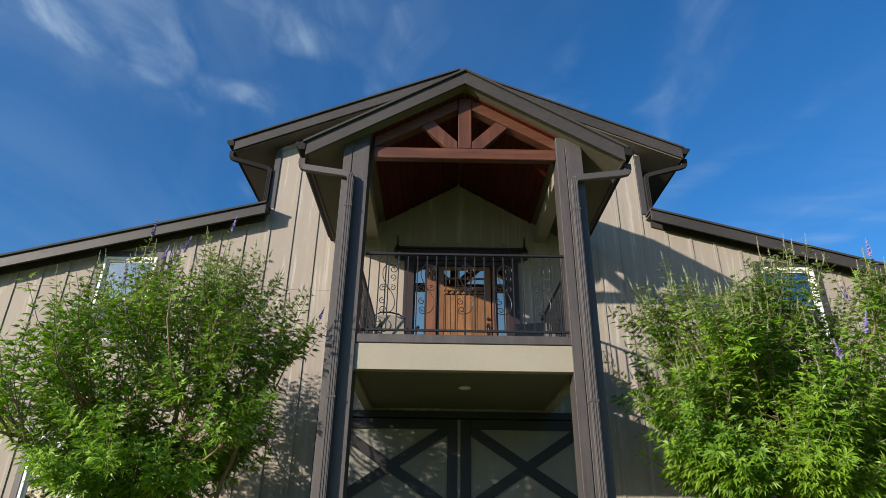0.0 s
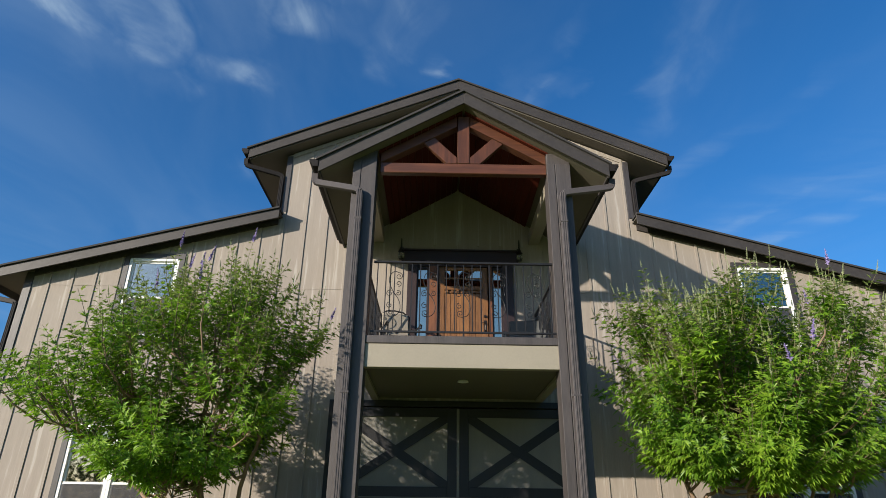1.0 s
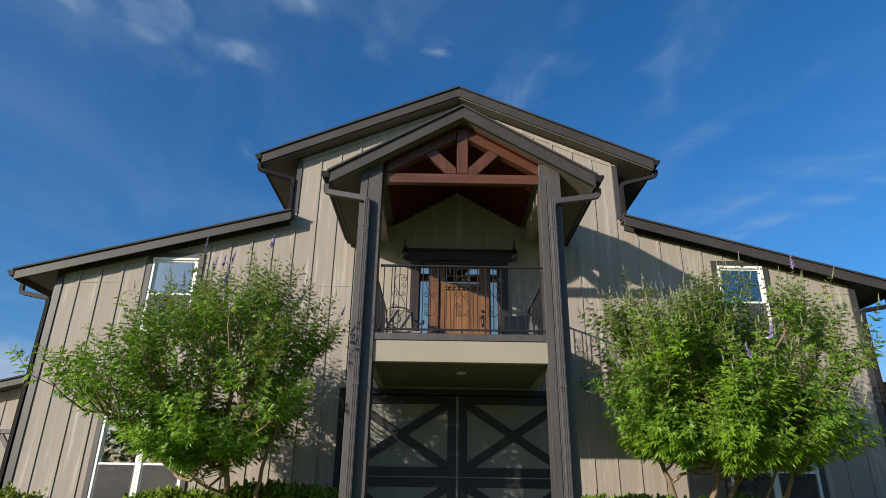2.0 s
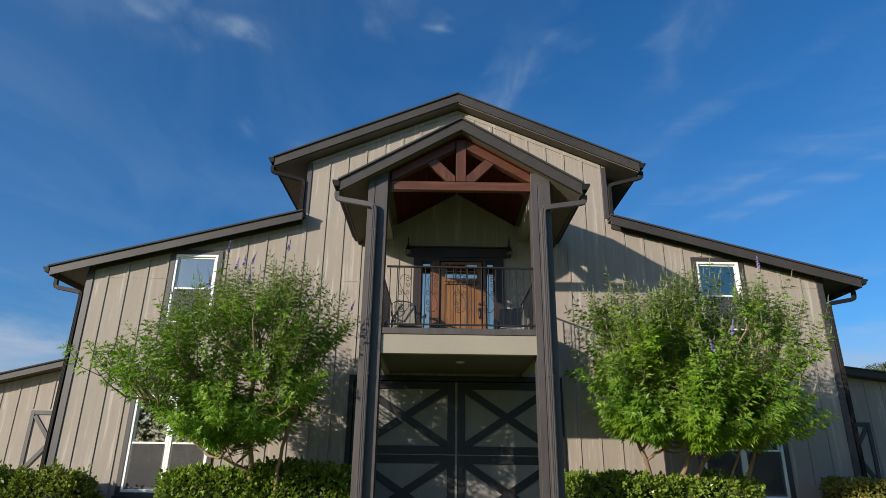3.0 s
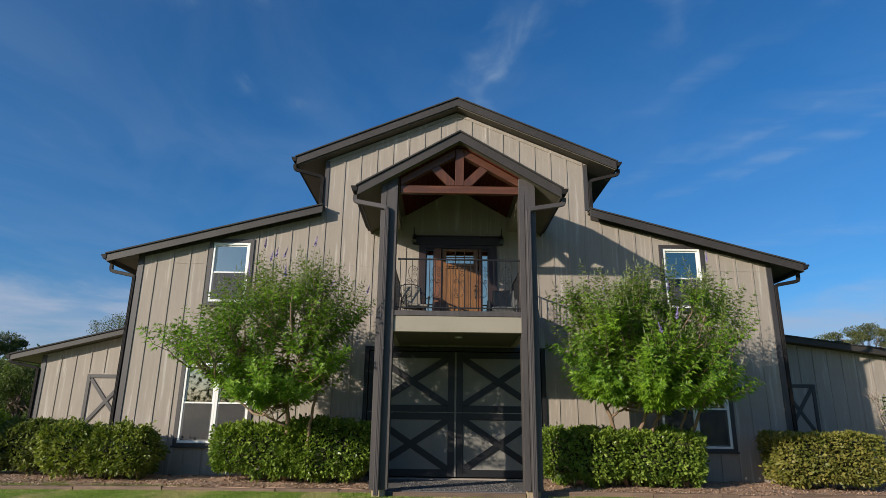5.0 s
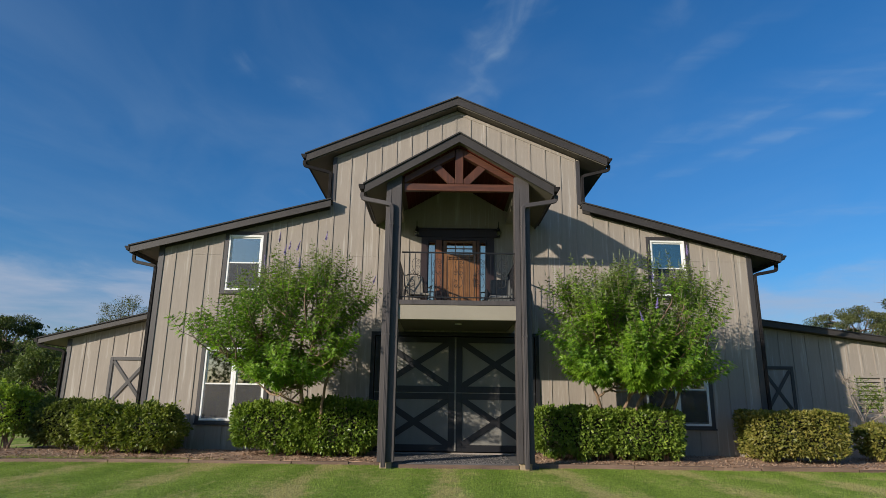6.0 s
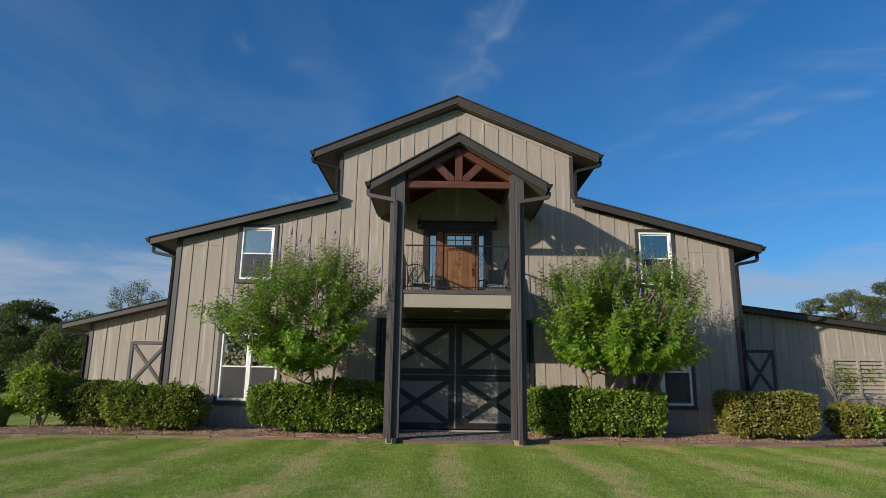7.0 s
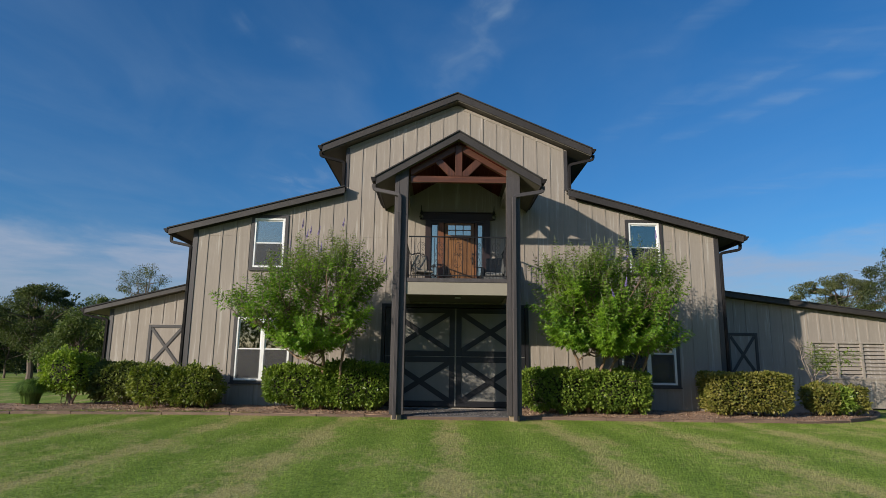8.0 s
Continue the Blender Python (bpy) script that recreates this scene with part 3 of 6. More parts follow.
def battens(x0, x1, start, pitch, y, top, holes, parent, low=0.06):
    n0 = math.ceil((x0 - start) / pitch)
    x = start + n0 * pitch
    while x < x1:
        cuts = sorted((h[2] - 0.13, h[3] + 0.13) for h in holes if h[0] - 0.13 < x < h[1] + 0.13)
        z = low
        for lo, hi in cuts:
            if lo > z + 0.08:
                batten(x, y, z, lo, parent)
            z = hi
        if top(x) - 0.01 > z + 0.05:
            batten(x, y, z, top(x) - 0.012, parent)
        x += pitch


def batten_top(x):
    return min(front_top(x - 0.03), front_top(x + 0.03))


battens(C - HALF + 0.2, C + HALF - 0.2, 0.105, 0.4185, W, batten_top, [w[:4] for w in WINDOWS] + [(-0.95, 1.30, 3.5, 5.92), (-2.0, 2.28, 0.0, 3.15), (-1.35, 1.62, 3.11, 3.55)], front_wall)
battens(WING_L + 0.2, C - HALF - 0.05, -11.87, 0.4315, WING_Y, lambda x: wing_left_top(x) - 0.21, [(-10.62, -9.2, 0, 2.5)], wing_wall_l)
battens(C + HALF + 0.1, WING_R - 0.1, 8.38, 0.4270, WING_Y, lambda x: wing_right_top(x) - 0.21, [(9.4, 10.75, 0, 2.5), LOUVRE], wing_wall_r)
# flat strip under the roof lines and sheet joints half way up
for x0, x1 in ((C - MON, C + MON),):
    for s in (-1, 1):
        bm = bmesh.new()
        a, b = C, C + s * (MON - 0.12)
        pts = [(a, front_top(a)), (b, front_top(b)), (b, front_top(b) - 0.09), (a, front_top(a) - 0.09)]
        add_prism(bm, [(p, q - 0.002) for p, q in (pts if s < 0 else pts[::-1])], W - 0.02, W - 0.001)
        part("frieze_board", bm, SIDING, house)
# dark boards where the wall meets the low roofs
for s in (-1, 1):
    bm = bmesh.new()
    outline = [(C + s * h, shed_top(h) - d) for h, d in ((MON + 0.02, 0.225), (HALF - 0.145, 0.225), (HALF - 0.145, 0.106), (MON + 0.02, 0.106))]
    add_prism(bm, outline[::s], W - 0.042, W - 0.001)
    part("frieze_board", bm, FASCIA, house, "dark painted frieze board")


# ---- windows ----
def window(x0, x1, z0, z1, pair):
    y = W
    bm = bmesh.new()
    t = 0.095
    for d in ((x0 - t, x0, z0 - t, z1 + t), (x1, x1 + t, z0 - t, z1 + t), (x0, x1, z1, z1 + t), (x0, x1, z0 - t, z0)):
        add_box(bm, d[0], d[1], y - 0.034, y + 0.02, d[2], d[3])
    win = part("window", bm, TRIM, house, "white vinyl double-hung window in dark casing")
    bm = bmesh.new()
    add_box(bm, x0 - t - 0.02, x1 + t + 0.02, y - 0.07, y - 0.036, z0 - t - 0.01, z0 - t + 0.035)
    part("sill", bm, TRIM, win, "", 0.004)
    bays = [(x0, x1)] if not pair else [(x0, (x0 + x1) / 2 - 0.0), ((x0 + x1) / 2 + 0.0, x1)]
    zm = (z0 + z1) / 2 - 0.01
    for a, b in bays:
        f = 0.055
        bm = bmesh.new()
        for d in ((a, a + f, z0, z1), (b - f, b, z0, z1), (a + f, b - f, z1 - f, z1), (a + f, b - f, z0, z0 + f)):
            add_box(bm, d[0], d[1], y - 0.024, y + 0.07, d[2], d[3])
        part("window_frame", bm, WHITE, win, "white vinyl frame", 0.004)
        for lo, hi, yy, nm in ((zm - 0.02, z1 - f, y + 0.03, "upper"), (z0 + f, zm + 0.02, y + 0.005, "lower")):
            r = 0.035
            bm = bmesh.new()
            for d in ((a + f, a + f + r, lo, hi), (b - f - r, b - f, lo, hi), (a + f + r, b - f - r, hi - r, hi), (a + f + r, b - f - r, lo, lo + r)):
                add_box(bm, d[0], d[1], yy - 0.014, yy + 0.02, d[2], d[3])
            part("sash", bm, WHITE, win)
            bm = bmesh.new()
            add_box(bm, a + f + r, b - f - r, yy, yy + 0.005, lo + r, hi - r)
            part("pane", bm, GLASS, win)
            if nm == "lower":
                bm = bmesh.new()
                add_box(bm, a + f + 0.01, b - f - 0.01, yy - 0.022, yy - 0.020, lo, hi - r - 0.002)
                part("insect_screen", bm, SCREEN, win, "dark insect screen")
    return win


for w in WINDOWS:
    window(*w)

# ---- porch ----
RAWWOOD = wood_material("bare_weathered_timber", (0.42, 0.33, 0.22), (0.22, 0.16, 0.10), 1.0, 2, 0.85)
porch = thing("balcony_porch", (CP, 8.5, 0), "two-storey gabled porch with charcoal posts and a railed balcony", "porch")
for s in (-1, 1):
    xc = 0.108 + s * 1.478
    bm = bmesh.new()
    add_box(bm, xc - 0.172, xc + 0.172, PORCH_Y, PORCH_Y + 0.30, 0.13, porch_top(1.47 - 0.17) - 0.27)
    post = part("post", bm, POST, porch, "", 0.006)
    # trim boards that leave a groove in the face
    for a, b in ((-0.176, -0.058), (-0.048, 0.176)):
        bm = bmesh.new()
        add_box(bm, xc + a, xc + b, PORCH_Y - 0.018, PORCH_Y - 0.0005, 0.12, porch_top(1.47 + 0.17) - 0.26)
        part("trim_board", bm, POST, post, "", 0.004)
    boxed("post_foot", (xc - 0.125, xc + 0.125, PORCH_Y + 0.03, PORCH_Y + 0.26, -0.03, 0.135), RAWWOOD, post, "bare weathered timber foot of the post")
    xg, xp = CP + s * 2.245, xc + (-0.035 if s < 0 else 0.012)
    downspout([(xg, 7.26, 6.03), (xg, 7.26, 5.90), (xp, PORCH_Y - 0.085, 5.74), (xp, PORCH_Y - 0.085, 0.03)], porch, 0.095, 0.07)
    for z in (5.25, 2.75):
        boxed("pipe_strap", (xp - 0.055, xp + 0.055, PORCH_Y - 0.125, PORCH_Y - 0.018, z, z + 0.03), PIPE, porch)
    # beam from the post back to the wall
    bm = bmesh.new()
    add_box(bm, xc - 0.10, xc + 0.10, PORCH_Y + 0.30, W, 6.10, 6.30)
    part("side_beam", bm, CREAM, porch, "cream painted side beam", 0.005)
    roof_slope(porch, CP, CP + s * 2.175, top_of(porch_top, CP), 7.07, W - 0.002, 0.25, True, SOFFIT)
    # wooden ceiling boards inside
    for i in range(12):
        h0, h1 = 0.02 + i * 0.108, 0.02 + (i + 1) * 0.108 - 0.006
        bm = bmesh.new()
        pts = [(CP + s * h, porch_top(h) - d) for h, d in ((h0, 0.262), (h1, 0.262), (h1, 0.238), (h0, 0.238))]
        add_prism(bm, pts[::s], PORCH_Y + 0.02, W - 0.004)
        part("ceiling_board", bm, CEILWOOD, porch)

# floor of the balcony
for dims in ((-1.33, 1.60, PORCH_Y + 0.02, PORCH_Y + 0.14, 3.12, 3.44), (-1.33, -1.21, PORCH_Y + 0.142, W, 3.12, 3.44), (1.48, 1.60, PORCH_Y + 0.142, W, 3.12, 3.44)):
    boxed("deck_beam", dims, CREAM, porch, "cream painted deck beam")
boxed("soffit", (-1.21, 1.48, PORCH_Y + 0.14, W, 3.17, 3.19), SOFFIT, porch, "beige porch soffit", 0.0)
boxed("deck_edge", (-1.34, 1.61, PORCH_Y + 0.0, PORCH_Y + 0.10, 3.443, 3.55), POST, porch, "", 0.006)
for i in range(18):
    y0 = PORCH_Y + 0.11 + i * 0.1395
    boxed("deck_board", (-1.33, 1.60, y0, y0 + 0.134, 3.46, 3.50), POST, porch, "", 0.003)
bm = bmesh.new()
bmesh.ops.create_cone(bm, cap_ends=True, segments=24, radius1=0.085, radius2=0.075, depth=0.02, matrix=pose(0.17, 8.35, 3.158))
part("recessed_light", bm, WHITE, porch, "small white recessed soffit light", 0.0)


# ---- truss ----
XI = 1.28
boxed("tie_beam", (CP - XI, CP + XI, 7.33, 7.44, 6.140, 6.315), TRUSS, porch, "red-brown stained tie beam", 0.008)
boxed("king_post", (CP - 0.090, CP + 0.098, 7.335, 7.48, 6.322, porch_top(0.10) - 0.26), TRUSSV, porch, "red-brown stained king post", 0.006)
for s in (-1, 1):
    bm = bmesh.new()
    pts = [(CP + s * 0.102, porch_top(0.102) - 0.265), (CP + s * XI, porch_top(XI) - 0.265), (CP + s * XI, max(6.322, porch_top(XI) - 0.450)), (CP + s * 0.102, porch_top(0.102) - 0.450)]
    add_prism(bm, pts[::-s], 7.34, 7.50)
    part("rafter", bm, TRUSS, porch, "red-brown stained rafter", 0.005)
    bm = bmesh.new()
    poly = [(CP + s * 0.102, 6.325), (CP + s * 0.258, 6.325), (CP + s * 0.62, porch_top(0.62) - 0.453), (CP + s * 0.455, porch_top(0.455) - 0.453), (CP + s * 0.102, 6.435)]
    add_prism(bm, poly if s > 0 else poly[::-1], 7.345, 7.43)
    part("web", bm, TRUSSV, porch, "red-brown stained diagonal web", 0.005)


# ---- railing ----
def scroll_points(cx, cz, r0, turns, start, sense, n=26):
    pts = []
    for i in range(n + 1):
        f = i / n
        a = start + sense * f * turns * 2 * math.pi
        r = r0 * (1 - 0.78 * f)
        pts.append((cx + r * math.cos(a), cz + r * math.sin(a)))
    return pts


def scroll_mesh():
    """An ornamental baluster: pairs of C and S scrolls about an upright bar; its foot is at the origin."""
    bm = bmesh.new()
    add_box(bm, -0.007, 0.007, -0.007, 0.007, 0.0, 0.99)

    def sweep(pts):
        add_tube(bm, [(x, 0, z) for x, z in pts], 0.0055, 5)
    for cx, cz, r, turns, start, sense in ((0.062, 0.80, 0.055, 1.35, 90, -1), (0.058, 0.69, 0.045, 1.2, -90, 1), (-0.062, 0.545, 0.05, 1.3, 60, 1), (0.060, 0.545, 0.042, 1.25, 120, -1), (-0.058, 0.37, 0.045, 1.2, 90, 1), (-0.045, 0.26, 0.05, 1.3, -90, -1)):
        sweep(scroll_points(cx, cz, r, turns, radians(start), sense))
    # the two long S curves
    s1 = [(0.062 - 0.0, 0.855), (0.0, 0.875), (-0.055, 0.83), (-0.075, 0.75), (-0.055, 0.66), (-0.012, 0.57), (0.03, 0.52)]
    s2 = [(-0.02, 0.56), (0.045, 0.49), (0.085, 0.40), (0.092, 0.31), (0.055, 0.235), (0.0, 0.21), (-0.045, 0.21)]
    for s in (s1, s2):
        fine = []
        for i in range(len(s) - 1):
            p0, p1, p2, p3 = (s[max(0, min(len(s) - 1, i + k))] for k in (-1, 0, 1, 2))
            for j in range(4):
                t = j / 4
                fine.append(tuple(0.5 * (2 * b + (c - a) * t + (2 * a - 5 * b + 4 * c - d) * t * t + (3 * b - a - 3 * c + d) * t ** 3) for a, b, c, d in zip(p0, p1, p2, p3)))
        fine.append(s[-1])
        sweep(fine)
    bmesh.ops.recalc_face_normals(bm, faces=bm.faces)
    return mesh_of("scroll_baluster", bm, IRON)


def bar_mesh():
    bm = bmesh.new()
    add_box(bm, -0.007, 0.007, -0.007, 0.007, 0.0, 0.99)
    return mesh_of("baluster", bm, IRON)


SCROLL, BAR = scroll_mesh(), bar_mesh()


def railing(p, q, count, first_scroll, feet):
    """A run of railing from p to q along the deck edge."""
    p, q = Vector(p), Vector(q)
    d = (q - p)
    bm = bmesh.new()
    add_bar(bm, p + Vector((0, 0, RAIL_TOP - 0.018)), q + Vector((0, 0, RAIL_TOP - 0.018)), 0.045, 0.03)
    top = part("top_rail", bm, IRON, porch, "black wrought-iron railing", 0.004)
    bm = bmesh.new()
    add_bar(bm, p + Vector((0, 0, 3.625)), q + Vector((0, 0, 3.625)), 0.03, 0.025)
    part("bottom_rail", bm, IRON, top)
    turn = math.atan2(d.y, d.x)
    for i in range(count):
        at = p + d * ((i + 0.5) / count)
        fancy = i >= first_scroll and (i - first_scroll) % 4 == 0
        ob = under(new("scroll_baluster" if fancy else "baluster", SCROLL if fancy else BAR), top)
        ob.matrix_basis = Matrix.Translation((at.x, at.y, 3.635)) @ pose(0, 0, 0, 0, 0, math.degrees(turn))
    for f in feet:
        at = p + d * f
        bm = bmesh.new()
        add_box(bm, at.x - 0.012, at.x + 0.012, at.y - 0.012, at.y + 0.012, 3.50, 3.625)
        part("foot", bm, IRON, top)


railing((-1.15, 7.34, 0), (1.42, 7.34, 0), 21, 2, (0.03, 0.5, 0.97))
railing((-1.27, 7.58, 0), (-1.27, W - 0.02, 0), 18, 3, (0.5, 0.98))
railing((1.54, 7.58, 0), (1.54, W - 0.02, 0), 18, 3, (0.5, 0.98))


# ---- barn doors on the ground floor ----
def barn_door(x0, x1):
    z0, z1, zm = 0.15, 3.0, 1.58
    door = thing("barn_door", ((x0 + x1) / 2, W - 0.03, z0), "closed grey barn door with black crossed boards", "door", "barn doors")
    y = W - 0.01
    bm = bmesh.new()
    add_box(bm, x0, x1, y, y + 0.04, z0, z1)
    part("panel", bm, BARNPANEL, door)
    st = 0.17
    for a, b in ((x0, x0 + st), (x1 - st, x1)):
        boxed("stile", (a, b, y - 0.03, y - 0.001, z0, z1), BARNTRIM, door)
    for a, b in ((z1 - 0.15, z1), (zm + 0.012, zm + 0.165), (zm - 0.165, zm - 0.012), (z0, z0 + 0.16)):
        boxed("rail", (x0 + st, x1 - st, y - 0.03, y - 0.001, a, b), BARNTRIM, door)
    boxed("drip_strip", (x0, x1, y - 0.036, y - 0.002, zm - 0.009, zm + 0.009), BARNPANEL, door, "grey metal drip strip", 0.0)
    for a, b in ((zm + 0.165, z1 - 0.15), (z0 + 0.16, zm - 0.165)):
        for up in (True, False):
            bm = bmesh.new()
            p, q = (x0 + st, a if up else b), (x1 - st, b if up else a)
            w = 0.075
            # crossed boards, their ends cut square to the frame
            k = (q[1] - p[1]) / (q[0] - p[0])
            v = w * math.sqrt(1 + k * k)
            lo, hi = min(a, b), max(a, b)
            e = v / abs(k)
            if k > 0:
                poly = [(p[0], a), (p[0] + e, a), (q[0], b - v), (q[0], b), (q[0] - e, b), (p[0], a + v)]
            else:
                poly = [(p[0], b - v), (q[0] - e, a), (q[0], a), (q[0], a + v), (p[0] + e, b), (p[0], b)]
            off = 0.0 if up else 0.002
            add_prism(bm, poly, y - 0.026 - off, y - 0.001)
            part("brace", bm, BARNTRIM, door, "", 0.0)
    return door


barn_door(-1.93, 0.142)
barn_door(0.158, 2.20)
boxed("astragal", (0.128, 0.172, W - 0.062, W - 0.041, 0.16, 2.99), BARNPANEL, house, "grey metal strip where the barn doors meet", 0.003)
bm = bmesh.new()
add_box(bm, -2.05, 2.32, W - 0.045, W - 0.001, 3.02, 3.12)
for a, b in ((-2.05, -1.95), (2.22, 2.32)):
    add_box(bm, a, b, W - 0.045, W - 0.001, 0.1, 3.02)
part("door_casing", bm, BARNTRIM, house, "black barn door casing")

# ---- entry door on the balcony ----
DOORGLASS = glass_material("coated_door_glass", 0.72, (1.0, 0.75, 0.53))
JAMBWOOD = wood_material("red_brown_jamb_wood", (0.21, 0.082, 0.036), (0.08, 0.030, 0.016), 1.2, 2, 0.45)
HARDWARE = surface("dark_bronze_hardware", (0.05, 0.04, 0.035), 0.35, metal=0.8)


def entry_door():
    x0, x1, z0, z1 = DOOR_HOLE
    d0, d1 = -0.215, 0.695
    door = thing("entry_door", (0.2, W, DECK), "closed honey-stained plank entry door with glazed sidelights", "door")
    y = W
    bm = bmesh.new()
    for a, b in ((x0, x0 + 0.17), (x1 - 0.20, x1)):
        add_box(bm, a, b, y - 0.05, y + 0.12, z0, z1)
    add_box(bm, x0 - 0.12, x1 + 0.10, y - 0.06, y + 0.0, z1 - 0.015, z1 + 0.19)
    add_box(bm, x0 + 0.17, x1 - 0.20, y - 0.03, y + 0.12, z1 - 0.10, z1 - 0.016)
    frame_ob = part("door_frame", bm, FRAMEWOOD, door, "dark stained door frame and header")
    bm = bmesh.new()
    add_box(bm, x0 - 0.16, x1 + 0.14, y - 0.10, y - 0.0, z1 + 0.192, z1 + 0.225)
    part("header_cap", bm, FRAMEWOOD, frame_ob, "", 0.005)
    for a, b in ((-0.405, d0 - 0.02), (d1 + 0.02, 0.775)):
        boxed("jamb", (a, b, y - 0.035, y + 0.11, z0, z1 - 0.10), JAMBWOOD, door, "red-brown stained jamb")
    # sidelights
    for a, b in ((x0 + 0.172, -0.407), (0.777, x1 - 0.202)):
        bm = bmesh.new()
        f = 0.03
        for d in ((a, a + f, z0, z1 - 0.102), (b - f, b, z0, z1 - 0.102), (a + f, b - f, z0, z0 + 0.10), (a + f, b - f, z1 - 0.16, z1 - 0.102)):
            add_box(bm, d[0], d[1], y + 0.0, y + 0.06, d[2], d[3])
        sl = part("sidelight", bm, FRAMEWOOD, door, "narrow sidelight of coated glass")
        bm = bmesh.new()
        add_box(bm, a + f, b - f, y + 0.02, y + 0.026, z0 + 0.10, z1 - 0.16)
        part("pane", bm, DOORGLASS, sl)
    # leaf: planks, rails, six panes, a carved shelf
    lz1 = z1 - 0.105
    leaf = boxed("door_leaf", (d0, d1, y + 0.03, y + 0.06, z0 + 0.01, 5.17), DOORWOOD, door, "", 0.0)
    for a, b in ((d0, d0 + 0.11), (d1 - 0.11, d1)):
        boxed("stile", (a, b, y + 0.008, y + 0.065, z0 + 0.01, lz1), DOORWOOD, leaf)
    boxed("rail", (d0 + 0.11, d1 - 0.11, y + 0.008, y + 0.065, 5.10, 5.24), DOORWOOD, leaf)
    boxed("rail", (d0 + 0.11, d1 - 0.11, y + 0.008, y + 0.065, lz1 - 0.06, lz1), DOORWOOD, leaf)
    boxed("rail", (d0 + 0.11, d1 - 0.11, y + 0.010, y + 0.065, z0 + 0.01, z0 + 0.16), DOORWOOD, leaf)
    n = 6
    for i in range(n):
        a = d0 + 0.11 + (d1 - d0 - 0.22) * i / n
        b = d0 + 0.11 + (d1 - d0 - 0.22) * (i + 1) / n
        boxed("plank", (a + 0.004, b - 0.004, y + 0.018, y + 0.032, z0 + 0.165, 5.095), DOORWOOD, leaf, "", 0.003)
    bm = bmesh.new()
    add_box(bm, d0 + 0.10, d1 - 0.10, y - 0.035, y + 0.008, 5.15, 5.185)
    part("shelf", bm, DOORWOOD, leaf, "", 0.004)
    for i in range(7):
        xx = d0 + 0.15 + (d1 - d0 - 0.30) * i / 6
        boxed("dentil", (xx - 0.022, xx + 0.022, y - 0.022, y + 0.008, 5.10, 5.148), DOORWOOD, leaf, "", 0.003)
    gx0, gx1, gz0, gz1 = d0 + 0.11, d1 - 0.11, 5.24, lz1 - 0.06
    bm = bmesh.new()
    add_box(bm, gx0, gx1, y + 0.03, y + 0.036, gz0, gz1)
    part("pane", bm, DOORGLASS, leaf)
    bm = bmesh.new()
    for i in (1, 2):
        xx = gx0 + (gx1 - gx0) * i / 3
        add_box(bm, xx - 0.012, xx + 0.012, y + 0.012, y + 0.045, gz0, gz1)
    zz = (gz0 + gz1) / 2
    add_box(bm, gx0, gx1, y + 0.014, y + 0.043, zz - 0.012, zz + 0.012)
    part("glazing_bars", bm, DOORWOOD, leaf)
    bm = bmesh.new()
    xk, zk = d1 - 0.055, DECK + 0.98
    add_box(bm, xk - 0.022, xk + 0.022, y - 0.004, y + 0.008, zk - 0.14, zk + 0.10)
    add_tube(bm, [(xk, y - 0.004, zk - 0.10), (xk, y - 0.045, zk - 0.09), (xk, y - 0.05, zk), (xk, y - 0.03, zk + 0.05), (xk, y - 0.004, zk + 0.055)], 0.009, 8)
    add_tube(bm, [(xk, y - 0.004, zk + 0.05), (xk - 0.0, y - 0.03, zk + 0.05), (xk - 0.07, y - 0.03, zk + 0.045)], 0.008, 8)
    bmesh.ops.create_cone(bm, cap_ends=True, segments=14, radius1=0.028, radius2=0.024, depth=0.03, matrix=pose(xk, y - 0.005, zk + 0.18, 90))
    part("door_handle", bm, HARDWARE, leaf, "dark bronze handle set and deadbolt")


entry_door()


# ---- lanterns ----
def wall_lantern(x):
    lamp = thing("wall_lantern", (x, W, 5.62), "unlit dark metal wall lantern with hooked arm and glass jar", "wall lamp", "lanterns beside the entry door")
    y = W - 0.15
    bm = bmesh.new()
    add_box(bm, x - 0.03, x + 0.03, W - 0.02, W - 0.0005, 5.83, 6.)
    part("backplate", bm, IRON, lamp, "", 0.004)
    bm = bmesh.new()
    add_tube(bm, [(x, W - 0.02, 5.92), (x, W - 0.06, 6.), (x, W - 0.11, 6.09), (x, y, 6.12), (x, y - 0.015, 6.06), (x, y, 5.96)], 0.010, 8)
    part("arm", bm, IRON, lamp)
    bm = bmesh.new()
    for z, d, r1, r2 in ((5.92, 0.08, 0.045, 0.012), (5.865, 0.03, 0.06, 0.045)):
        bmesh.ops.create_cone(bm, cap_ends=True, segments=16, radius1=r1, radius2=r2, depth=d, matrix=pose(x, y, z))
    part("cap", bm, IRON, lamp)
    bm = bmesh.new()
    bmesh.ops.create_uvsphere(bm, u_segments=16, v_segments=10, radius=0.062, matrix=Matrix.Translation((x, y, 5.77)) @ Matrix.Diagonal((1, 1, 1.05, 1)))
    part("glass_jar", bm, LAMPGLASS, lamp, "clear glass jar", smooth=True)
    bm = bmesh.new()
    bmesh.ops.create_cone(bm, cap_ends=True, segments=12, radius1=0.03, radius2=0.05, depth=0.03, matrix=pose(x, y, 5.70))
    part("base_ring", bm, IRON, lamp)
    return lamp


LAMPGLASS, nt, b = nodes_of("lantern_glass")
b.inputs["Base Color"].default_value = (0.62, 0.66, 0.60, 1)
b.inputs["Transmission Weight"].default_value = 0.95
b.inputs["Roughness"].default_value = 0.12
wall_lantern(-0.93)
wall_lantern(1.29)


